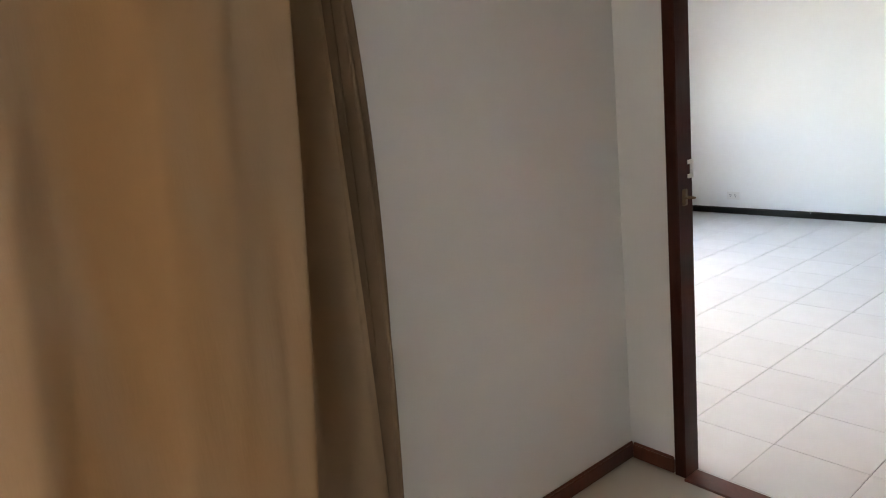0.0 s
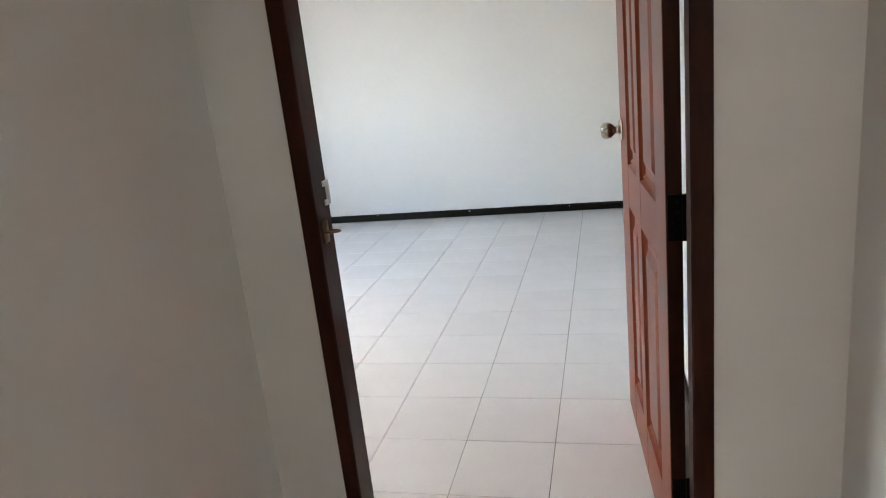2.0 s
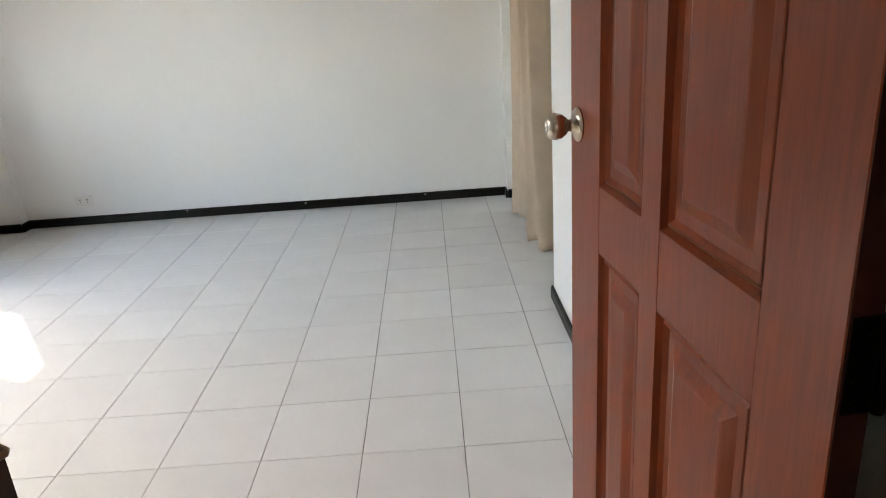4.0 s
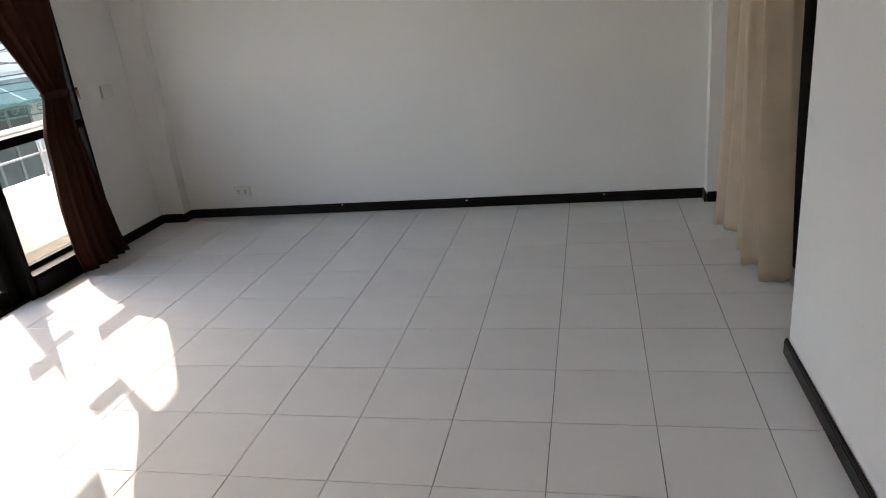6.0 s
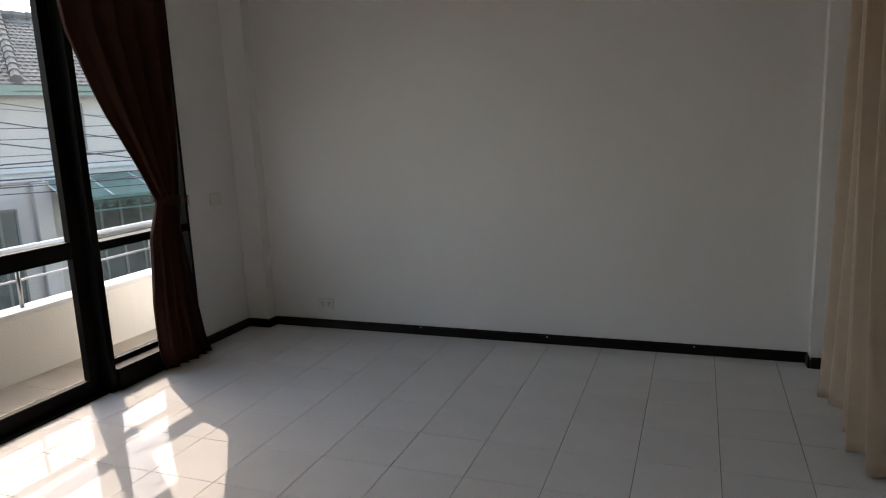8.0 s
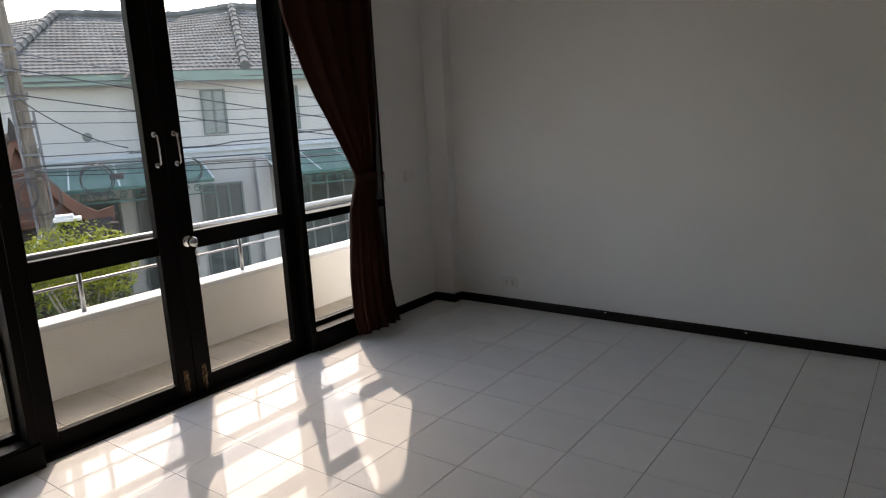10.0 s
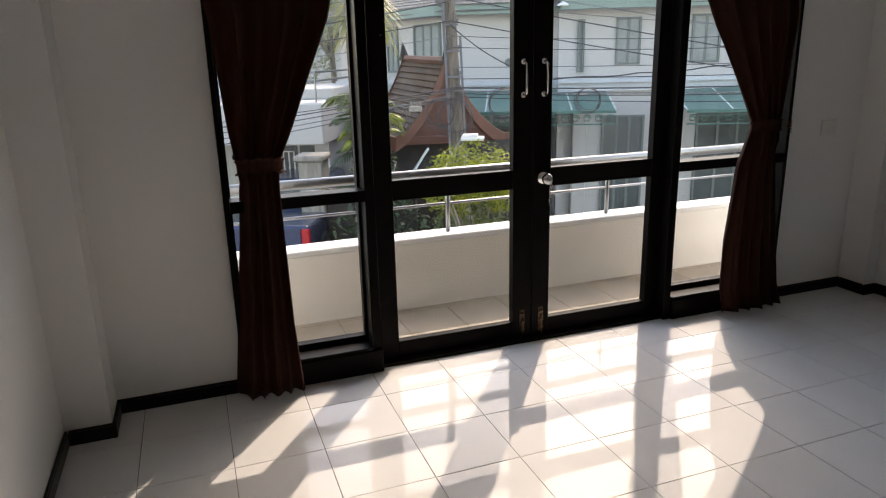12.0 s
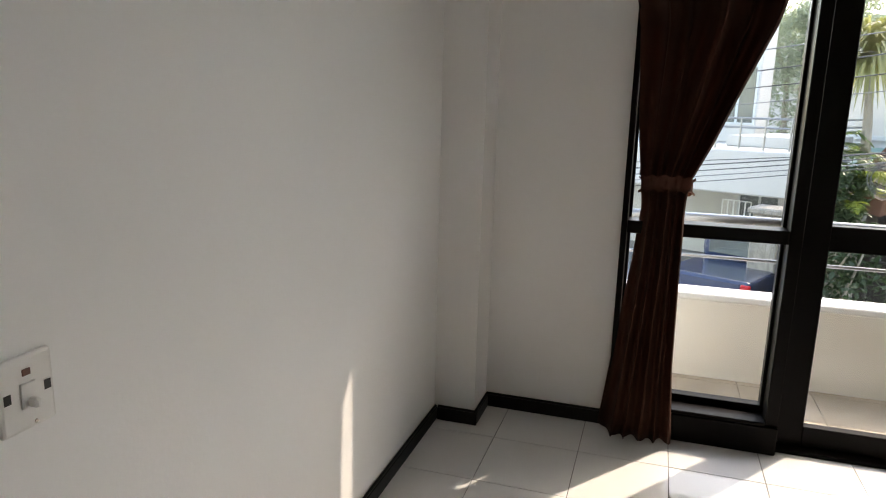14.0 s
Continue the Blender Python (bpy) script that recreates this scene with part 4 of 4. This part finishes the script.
part("gable_boards", gab, SALA_WOOD, sala, "reddish horizontal gable boards")
part("ridge_board", tube([G + Vector((0.0, -0.06, 0.05)), GF + Vector((0, 0.05, 0.05))], 0.075, 6), SALA_RED, sala)
for p in (G, GF):
    part("finial", tube([p, p + Vector((0, 0, 0.18)), p + Vector((-0.02, -0.03, 0.38))], 0.05, 6, [0.13, 0.07, 0.008]), SALA_DARK, sala)
# Lower parts are dark: the shade under the pavilion is in their colour.
quad_part("lower_roof", [(-2.6, 12.6, -0.85), (0.3, 12.6, -0.85), (0.1, 13.4, -0.25), (-2.3, 13.4, -0.25)], [(0, 1, 2, 3)], SALA_DARK, sala, "", 0.05)
part("lower_fascia", box((-2.55, 12.62, -1.0), (0.25, 12.7, -0.86)), SALA_DARK, sala)
for x in (-2.3, -1.1, 0.1):
    part("post", box((x - 0.07, 12.9, GZ), (x + 0.07, 13.04, -0.3), 0.01), SALA_DARK, sala)
for x in (-1.9, -1.35):
    part("brace", tube([(x, 12.55, -0.85), (x + 0.35, 12.75, -0.32)], 0.025, 6), AWNING_RIB, sala, "pale steel roof brace")
part("wall", box((-2.3, 14.2, GZ), (0.2, 14.4, -0.3)), SALA_DARK, sala)

# utility pole with its cables
pole = outside("utility_pole", "weathered concrete utility pole hung with cable coils", "utility pole")
px = lambda z: -0.76 - 0.045 * z
part("shaft", tube([(px(GZ), 10, GZ), (px(1.0), 10, 1.0), (px(5.2), 10, 5.2)], 0.1, 8, [0.10, 0.08, 0.065]), POLE, pole)
part("conduit", tube([(px(-2) - 0.12, 9.93, -2.6), (px(1) - 0.10, 9.93, 1.0), (px(2.2) - 0.09, 9.93, 2.2)], 0.022, 6), CABLE_GREY, pole, "grey vertical conduit")
part("conduit", tube([(px(-2) + 0.11, 9.93, -2.6), (px(1) + 0.10, 9.93, 1.6)], 0.018, 6), CABLE_GREY, pole, "grey vertical conduit")
for z in (1.05, 1.4, 1.75, 2.1, 2.4):
    bk = bmesh.new()
    add_box(bk, (px(z) - 0.11, 9.87, z - 0.012), (px(z) + 0.11, 9.91, z + 0.012))
    for x in (-0.1, 0.1):
        add_lathe(bk, [(0.012, 0), (0.02, 0.015), (0.012, 0.03), (0.02, 0.045), (0.01, 0.06)], pose(px(z) + x, 9.89, z + 0.02), 8)
    part("bracket", bk, CABLE_GREY, pole, "steel bracket with insulators")
rc = random.Random(11)
for (x, z, r) in ((-0.99, 0.55, 0.20), (-0.80, 0.50, 0.26), (-0.10, 0.68, 0.20), (-1.62, 0.45, 0.17), (1.05, 0.72, 0.16)):
    cb = bmesh.new()
    for k in range(4):
        rr = r * rc.uniform(0.9, 1.08)
        ox, oz, oy = rc.uniform(-0.03, 0.03), rc.uniform(-0.03, 0.03), 9.8 - 0.03 * k
        add_tube(cb, [(x + ox + rr * math.cos(q), oy, z + oz + rr * math.sin(q)) for q in (2 * math.pi * i / 20 for i in range(21))], 0.005, 5, False)
    part("cable_coil", cb, CABLE, pole, "black coiled spare cable")
jb = bmesh.new()
add_box(jb, (-1.44, 9.75, 0.58), (-1.26, 9.85, 0.66), 0.01)
for i in range(4):
    add_tube(jb, [(-1.41 + 0.04 * i, 9.8, 0.66), (-1.41 + 0.04 * i, 9.8, 0.72)], 0.01, 6)
part("junction_box", jb, CONCRETE, pole, "small pale junction box with terminals")
part("splice_box", box((0.05, 9.7, 0.66), (0.22, 9.8, 0.74), 0.01), CABLE, pole, "black cable splice box")


def wire(a, b, sag, r, material, wob=0.0, seed=0):
    rw = random.Random(seed)
    pts = []
    for i in range(25):
        k = i / 24
        p = Vector(a).lerp(Vector(b), k)
        p.z -= sag * 4 * k * (1 - k) + wob * math.sin(k * 40 + rw.random())
        pts.append(p)
    return tube(pts, r, 5)


lines = outside("overhead_cables", "many black and grey overhead cables along the street", "cables")
P = lambda z: (px(z), 9.85, z)
runs = [
    (P(2.32), (9, 9.3, 0.75), 0.12, 0.011), (P(2.12), (9, 9.6, 0.35), 0.10, 0.012), (P(1.80), (9, 9.4, 0.20), 0.10, 0.012), (P(2.05), (9, 9.9, 1.35), 0.15, 0.008),
    (P(1.60), (9, 9.7, 1.95), 0.25, 0.008), (P(1.45), (9, 9.5, 1.75), 0.22, 0.008), (P(1.18), (9, 9.6, 1.30), 0.08, 0.010), (P(1.02), (9, 9.6, 1.10), 0.05, 0.010),
    (P(0.90), (9, 9.6, 1.02), 0.10, 0.016), (P(0.86), (9, 9.7, 0.98), 0.14, 0.014), (P(0.82), (9, 9.8, 0.92), 0.12, 0.012), (P(0.78), (9, 9.5, 0.90), 0.18, 0.010),
    (P(2.30), (-9, 9.2, 1.6), 0.15, 0.012), (P(2.05), (-9, 9.4, 1.35), 0.15, 0.013), (P(1.80), (-9, 9.3, 1.15), 0.12, 0.012), (P(1.60), (-9, 9.5, 0.9), 0.1, 0.010),
    (P(0.90), (-9, 9.4, -0.05), 0.10, 0.014), (P(0.86), (-9, 9.6, -0.2), 0.10, 0.012), (P(0.80), (-9, 9.3, -0.35), 0.08, 0.012), (P(0.76), (-9, 9.5, -0.5), 0.08, 0.010), (P(0.88), (-9, 9.6, 0.15), 0.10, 0.010),
    ((-9, 8.6, 3.1), (9, 9.0, 3.9), 0.2, 0.010), ((-9, 8.8, 2.7), (9, 9.0, 3.3), 0.2, 0.010),
]
for i, (a, b, sag, r) in enumerate(runs):
    part("cable", wire(a, b, sag, r * 0.62, CABLE, 0.0, i), CABLE if i % 3 else CABLE_GREY, lines)
part("cable", wire(P(1.75), (0.35, 10.2, 1.05), 0.10, 0.008, CABLE), CABLE, lines)
part("cable", wire((0.35, 10.2, 0.98), (6, 9.6, 1.55), 0.12, 0.009, CABLE, 0.012, 4), CABLE, lines)
part("insulator", tube([(2.05, 8.85, 2.95), (2.17, 8.86, 2.90)], 0.03, 8), CABLE, lines, "black cable joint sleeve")

lamp = outside("street_lamp", "white street lamp on a bent grey arm", "street lamp")
part("arm", tube([(-0.80, 9.4, GZ), (-0.79, 9.35, -0.35), (-0.72, 9.2, 0.12), (-0.62, 9.0, 0.28)], 0.025, 8), CABLE_GREY, lamp)
part("lamp_head", boxes(((-0.64, 8.84, 0.27), (-0.34, 9.06, 0.31)), ((-0.62, 8.86, 0.31), (-0.42, 9.04, 0.345)), bevel=0.008), LAMP_WHITE, lamp, "white plastic lamp head")


# ---- plants ----
def leaves(bm, centre, radius, count, size, rnd, flat=0.7, droop=0.2):
    cx = Vector(centre)
    rx = Vector(radius)
    for _ in range(count):
        while True:
            v = Vector((rnd.uniform(-1, 1), rnd.uniform(-1, 1), rnd.uniform(-1, 1)))
            if 0.25 < v.length < 1:
                break
        if noise.noise(v * 2.3 + cx) < -0.12:
            continue
        p = cx + Vector((v.x * rx.x, v.y * rx.y, v.z * rx.z))
        d = Vector((rnd.uniform(-1, 1), rnd.uniform(-1, 1), rnd.uniform(-flat, flat))).normalized()
        s = d.cross(Vector((rnd.uniform(-0.4, 0.4), rnd.uniform(-0.4, 0.4), 1))).normalized()
        ln = size * rnd.uniform(0.6, 1.3)
        w = ln * 0.28
        a, b, c, e = p, p + d * ln * 0.5 + s * w, p + d * ln - Vector((0, 0, ln * droop)), p + d * ln * 0.5 - s * w
        q = [bm.verts.new(x) for x in (a, b, c, e)]
        bm.faces.new(q)
    return bm


def bush(label, blobs, count, size, material, seed, stems):
    b = outside("shrub", label, "shrub")
    rnd = random.Random(seed)
    bm = bmesh.new()
    for c, r in blobs:
        leaves(bm, c, r, count, size, rnd)
    tagged(part("foliage", bm, material, b), kind="stuff")
    st = bmesh.new()
    for x, y in stems:
        for k in range(4):
            add_tube(st, [(x, y, GZ), (x + rnd.uniform(-0.2, 0.2), y + rnd.uniform(-0.2, 0.2), GZ + 1.2), (x + rnd.uniform(-0.5, 0.5), y + rnd.uniform(-0.3, 0.3), GZ + 2.3)], 0.02, 5, True, [0.04, 0.025, 0.01])
    part("stems", st, BARK, b)
    return b


bush("bright yellow-green leafy shrub by the street lamp", [((-0.45, 8.8, -0.12), (0.60, 0.45, 0.42)), ((-0.80, 9.0, -0.35), (0.42, 0.4, 0.42)), ((-0.12, 9.0, -0.28), (0.38, 0.4, 0.42))], 2600, 0.062, LEAF_YELLOW, 21, [(-0.5, 9.0)])
bush("dense dark green shrub below the street lamp", [((-0.45, 9.15, -1.0), (0.62, 0.5, 0.6)), ((-0.4, 9.2, -1.8), (0.6, 0.5, 0.9))], 2600, 0.075, LEAF_GREEN, 22, [(-0.4, 9.2)])
bush("green shrub at the house's carport", [((6.6, 14.6, -0.5), (1.0, 0.8, 0.75)), ((7.4, 14.4, -1.3), (1.3, 0.9, 1.2))], 1500, 0.15, LEAF_GREEN, 23, [(6.8, 14.6)])
bush("mixed dark green garden shrubs by the pavilion", [((-2.4, 11.8, -0.9), (0.5, 0.6, 0.7)), ((-2.48, 12.0, 0.0), (0.3, 0.5, 0.5)), ((-2.2, 11.4, -1.8), (1.0, 0.6, 0.9))], 1200, 0.14, LEAF_DARK, 24, [(-2.4, 11.6)])


def frond(bm, base, direction, length, drop, rnd, leaf_len, pairs=16, width=0.02):
    """A feather leaf: a bent rib with leaflets on both sides."""
    d = Vector(direction).normalized()
    pts = []
    for i in range(pairs + 1):
        k = i / pairs
        pts.append(Vector(base) + d * length * k + Vector((0, 0, 0.35 * length * k - drop * length * k * k)))
    add_tube(bm, pts, 0.01, 4, False)
    side = d.cross(Vector((0, 0, 1))).normalized()
    for i in range(2, pairs + 1):
        fwd = (pts[i] - pts[i - 1]).normalized()
        ll = leaf_len * math.sin(math.pi * (0.15 + 0.8 * i / pairs))
        for sg in (1, -1):
            tip = pts[i] + side * sg * ll * 0.8 + fwd * ll * 0.5 - Vector((0, 0, ll * rnd.uniform(0.15, 0.45)))
            a, b = pts[i] - fwd * width, pts[i] + fwd * width
            mid = (pts[i] + tip) / 2 + Vector((0, 0, 0.03))
            q = [bm.verts.new(x) for x in (a, mid - fwd * width, tip, mid + fwd * width, b)]
            bm.faces.new(q)


def feather_palm(at, n, length, leaf_len, material, seed, stems=3):
    t = outside("areca_palm", "green feathery garden palm beside the pavilion", "palm")
    rnd = random.Random(seed)
    bm = bmesh.new()
    for i in range(n):
        a = 2 * math.pi * i / n + rnd.uniform(-0.3, 0.3)
        frond(bm, (at[0] + rnd.uniform(-0.1, 0.1), at[1] + rnd.uniform(-0.1, 0.1), at[2] + rnd.uniform(-0.3, 0.3)), (math.cos(a), math.sin(a), rnd.uniform(0.2, 0.9)), length * rnd.uniform(0.8, 1.2), rnd.uniform(0.7, 1.1), rnd, leaf_len)
    tagged(part("fronds", bm, material, t), kind="stuff")
    st = bmesh.new()
    for k in range(stems):
        add_tube(st, [(at[0] + rnd.uniform(-0.2, 0.2), at[1], GZ), (at[0] + rnd.uniform(-0.1, 0.1), at[1], at[2])], 0.035, 6)
    part("stems", st, BARK, t)
    return t


feather_palm((-2.68, 12.3, 0.40), 12, 0.72, 0.30, LEAF_GREEN, 31)
feather_palm((-2.50, 12.1, -0.05), 9, 0.75, 0.26, LEAF_YELLOW, 32)
feather_palm((-2.5, 12.1, -0.7), 14, 0.8, 0.28, LEAF_DARK, 33)
feather_palm((-2.9, 12.5, 0.55), 7, 0.7, 0.28, LEAF_GREEN, 34)

yucca = outside("dragon_palm", "tall thin-trunked palm with a drooping spiky crown", "palm")
yt = tube([(-2.42, 12.6, GZ), (-2.46, 12.6, 0.4), (-2.49, 12.6, 1.03), (-2.53, 12.6, 1.5), (-2.58, 12.6, 2.1)], 0.07, 8, [0.10, 0.08, 0.07, 0.06, 0.06])
part("trunk", yt, BARK, yucca)
rnd = random.Random(41)
bm = bmesh.new()
for i in range(340):
    a, e = rnd.uniform(0, 6.283), rnd.uniform(-0.75, 1.35)
    d = Vector((math.cos(a) * math.cos(e), math.sin(a) * math.cos(e), math.sin(e)))
    ln = rnd.uniform(0.6, 1.0)
    c = Vector((-2.60, 12.6, 2.15))
    s = d.cross(Vector((0, 0, 1))).normalized() * 0.018
    p = [c + d * 0.05, c + d * ln * 0.55, c + d * ln - Vector((0, 0, ln * 0.42))]
    v = [bm.verts.new(x) for x in (p[0] - s, p[0] + s, p[1] + s * 1.2, p[1] - s * 1.2, p[2])]
    bm.faces.new((v[0], v[1], v[2], v[3]))
    bm.faces.new((v[3], v[2], v[4]))
tagged(part("crown", bm, LEAF_PALM, yucca), kind="stuff")


def tree(label, at, trunk_top, blobs, count, size, material, seed):
    t = outside("tree", label, "tree")
    rnd = random.Random(seed)
    bm = tube([(at[0], at[1], GZ), (at[0] + 0.1, at[1], (GZ + trunk_top) / 2), (at[0], at[1], trunk_top)], 0.15, 8, [0.2, 0.15, 0.08])
    for c, r in blobs:
        add_tube(bm, [(at[0], at[1], trunk_top - 0.8), ((at[0] + c[0]) / 2, (at[1] + c[1]) / 2, (trunk_top + c[2]) / 2), c], 0.06, 6, True, [0.09, 0.06, 0.02])
    part("trunk", bm, BARK, t)
    lf = bmesh.new()
    for c, r in blobs:
        leaves(lf, c, r, count, size, rnd)
    tagged(part("crown", lf, material, t), kind="stuff")
    return t


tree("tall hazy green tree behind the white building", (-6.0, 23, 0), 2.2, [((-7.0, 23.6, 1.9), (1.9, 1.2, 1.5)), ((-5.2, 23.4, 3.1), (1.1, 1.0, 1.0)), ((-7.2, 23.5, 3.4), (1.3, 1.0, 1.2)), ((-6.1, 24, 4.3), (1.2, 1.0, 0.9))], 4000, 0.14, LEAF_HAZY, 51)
tree("tall hazy green tree farther down the street", (-8.3, 27, 0), 3.2, [((-8.2, 27, 3.4), (1.8, 1.5, 1.6)), ((-7.0, 27, 4.8), (1.3, 1.2, 1.1)), ((-9.6, 27, 4.6), (1.6, 1.2, 1.4))], 4000, 0.16, LEAF_HAZY, 52)

# white modern building down the street
mod = outside("modern_building", "white flat-roofed building with a railed terrace over a carport", "building")
part("terrace_slab", box((-11, 14.2, -0.42), (-3.95, 21, 0.46), 0.03), HOUSE_WHITE, mod)
part("upper_storey", box((-12, 17.5, 0.46), (-5.87, 18.3, 3.6), 0.02), HOUSE_WHITE, mod)
part("back_wall", box((-11, 19.0, GZ), (-4.2, 19.3, -0.42)), HOUSE_WHITE, mod)
part("side_wall", box((-4.35, 14.9, GZ), (-4.05, 19.0, -0.42)), HOUSE_WHITE, mod)
part("column", box((-4.25, 13.2, GZ), (-3.75, 13.7, -0.62), 0.03), CONCRETE, mod)
part("column_cap", box((-4.32, 13.12, -0.62), (-3.70, 13.78, -0.50), 0.03), CONCRETE, mod)
# The dark material carries the shade lying on this garden wall.
part("garden_wall", box((-3.75, 13.3, GZ), (-1.9, 13.5, -1.2), 0.02), SALA_DARK, mod)
part("roof_edge", box((-5.8, 15.6, 0.46), (-4.1, 19, 0.70), 0.02), HOUSE_WHITE, mod)
for z in (0.90, 1.08):
    part("rail", tube([(-8, 14.5, z), (-4.15, 14.5, z), (-4.15, 20, z)], 0.025, 6), RAIL_STEEL, mod)
for i in range(9):
    part("rail_post", tube([(-4.15 - 0.48 * i, 14.5, 0.46), (-4.15 - 0.48 * i, 14.5, 1.08)], 0.02, 6), RAIL_STEEL, mod)
shuttered(mod, (-6.8, 17.5), (-5.9, 17.5), 0.9, 2.3, 2, CORNICE, DARK_PANE)
shuttered(mod, (-9.4, 17.5), (-8.0, 17.5), 0.9, 2.3, 2, CORNICE, DARK_PANE)
shuttered(mod, (-6.6, 19.0), (-5.0, 19.0), GZ + 0.05, -0.9, 3, CORNICE, DARK_PANE)
pg = bmesh.new()
for i in range(6):
    add_tube(pg, [(-5.5 + 0.12 * i, 15.0, -1.3), (-5.5 + 0.12 * i, 15.0, -0.65)], 0.015, 5)
add_tube(pg, [(-5.5, 15.0, -0.65), (-4.9, 15.0, -0.65)], 0.015, 5)
part("gate", pg, LAMP_WHITE, mod, "white steel gate bars")

# farther buildings close the view between the trees
for u, y, w, h, z in ((-16, 34, 9, 6, 5.0), (-4.8, 31, 5, 5, 2.2), (13, 24, 8, 6, 3.5)):
    far = outside("far_house", "plain pale house farther off behind the trees", "house")
    part("wall", box((u, y, GZ), (u + w, y + h, z)), HOUSE_WHITE, far)
    part("roof", wall_prism([(u - 0.4, y - 0.4), (u + w + 0.4, y - 0.4), (u + w + 0.4, y + h), (u - 0.4, y + h)], z, z + 0.25), HOUSE_GREY, far)
    shuttered(far, (u + w * 0.3, y), (u + w * 0.3 + 1.0, y), z - 1.6, z - 0.5, 2)
    shuttered(far, (u + w * 0.65, y), (u + w * 0.65 + 1.0, y), z - 1.6, z - 0.5, 2)

# pickup seen from behind
truck = outside("pickup_truck", "dark blue pickup parked with its tailgate to the street", "car")
cx, cy = -4.55, 12.0
tb = bmesh.new()
add_box(tb, (cx - 0.82, cy, GZ + 0.45), (cx + 0.82, cy + 5.0, GZ + 1.05), 0.08, 3)
part("body", tb, CAR_BLUE, truck)
cab = bmesh.new()
add_box(cab, (cx - 0.74, cy + 1.6, GZ + 1.0), (cx + 0.74, cy + 3.4, GZ + 1.65), 0.16, 3)
part("cab", cab, CAR_BLUE, truck)
part("rear_window", box((cx - 0.58, cy + 1.585, GZ + 1.16), (cx + 0.58, cy + 1.62, GZ + 1.52), 0.01), DARK_PANE, truck)
part("tailgate", box((cx - 0.66, cy - 0.03, GZ + 0.55), (cx + 0.66, cy + 0.02, GZ + 1.02), 0.02), CAR_BLUE, truck)
for s in (-1, 1):
    part("tail_lamp", box((cx + s * 0.74 - 0.08, cy - 0.04, GZ + 0.60), (cx + s * 0.74 + 0.08, cy + 0.05, GZ + 1.0), 0.02), TAIL_RED, truck, "red tail lamp")
part("bumper", box((cx - 0.80, cy - 0.14, GZ + 0.36), (cx + 0.80, cy + 0.0, GZ + 0.52), 0.03), RAIL_STEEL, truck, "chrome rear bumper")
np_ = part("number_plate", box((cx - 0.17, cy - 0.05, GZ + 0.62), (cx + 0.17, cy - 0.03, GZ + 0.78), 0.005), PLATE, truck, "white number plate")
part("plate_marks", boxes(((cx - 0.13, cy - 0.053, GZ + 0.69), (cx + 0.13, cy - 0.049, GZ + 0.75)), ((cx - 0.08, cy - 0.053, GZ + 0.64), (cx + 0.08, cy - 0.049, GZ + 0.665))), CABLE_GREY, np_)
for sx in (-1, 1):
    for y in (1.0, 3.9):
        wh = part("wheel", add_lathe(bmesh.new(), [(0.2, -0.1), (0.33, -0.1), (0.36, -0.06), (0.36, 0.06), (0.33, 0.1), (0.2, 0.1)], pose(cx + sx * 0.76, cy + y, GZ + 0.36, 0, 90, 0), 20), RUBBER, truck)
        part("rim", add_lathe(bmesh.new(), [(0.19, -0.09), (0.2, 0.0), (0.19, 0.11), (0.05, 0.12)], pose(cx + sx * 0.77, cy + y, GZ + 0.36, 0, 90, 0), 16), RAIL_STEEL, wh)

# ---- floor tiles, piece by piece ----
T = 0.305
floor = structure("floor", box((XW, YS2 + 0.06, -0.1), (X_OUT + 0.1, YN, -0.004)), GROUT, "glossy white square floor tiles with thin dark joints", "floor")


def tile_mesh(sx, sy, name):
    g, hgt = 0.0011, 0.004
    bm = box((-sx / 2 + g, -sy / 2 + g, -hgt), (sx / 2 - g, sy / 2 - g, 0.0), 0.0)
    top = [e for e in bm.edges if all(v.co.z > -0.001 for v in e.verts)]
    bmesh.ops.bevel(bm, geom=top, offset=0.0008, segments=1, affect="EDGES")
    return put(bm, name, TILE)


whole = tile_mesh(T, T, "tile")
rnd = random.Random(5)
for i in range(-9, 4):
    for j in range(-5, 10):
        x0, x1, y0, y1 = i * T, (i + 1) * T, j * T, (j + 1) * T
        x0, y0, y1 = max(x0, XW), max(y0, -1.243), min(y1, YN)
        x1 = min(x1, X_OUT)
        if x1 - x0 < 0.02 or y1 - y0 < 0.02:
            continue
        full = x1 - x0 > T - 0.001 and y1 - y0 > T - 0.001
        ob = new("tile", whole if full else tile_mesh(x1 - x0, y1 - y0, "tile"))
        ob.parent = floor
        ob.matrix_basis = pose((x0 + x1) / 2, (y0 + y1) / 2, rnd.uniform(-0.0002, 0.0002), rnd.uniform(-0.04, 0.04), rnd.uniform(-0.04, 0.04), 0)
for i in range(-13, -9):
    x0, x1 = max(i * T, BX), min((i + 1) * T, XW - 0.155)
    for j in range(-9, 14):
        if x1 - x0 > 0.03:
            part("tile", box((x0 + 0.002, j * T + 0.002, -0.03), (x1 - 0.002, (j + 1) * T - 0.002, -0.022), 0.0), BALCONY_TILE, balcony)
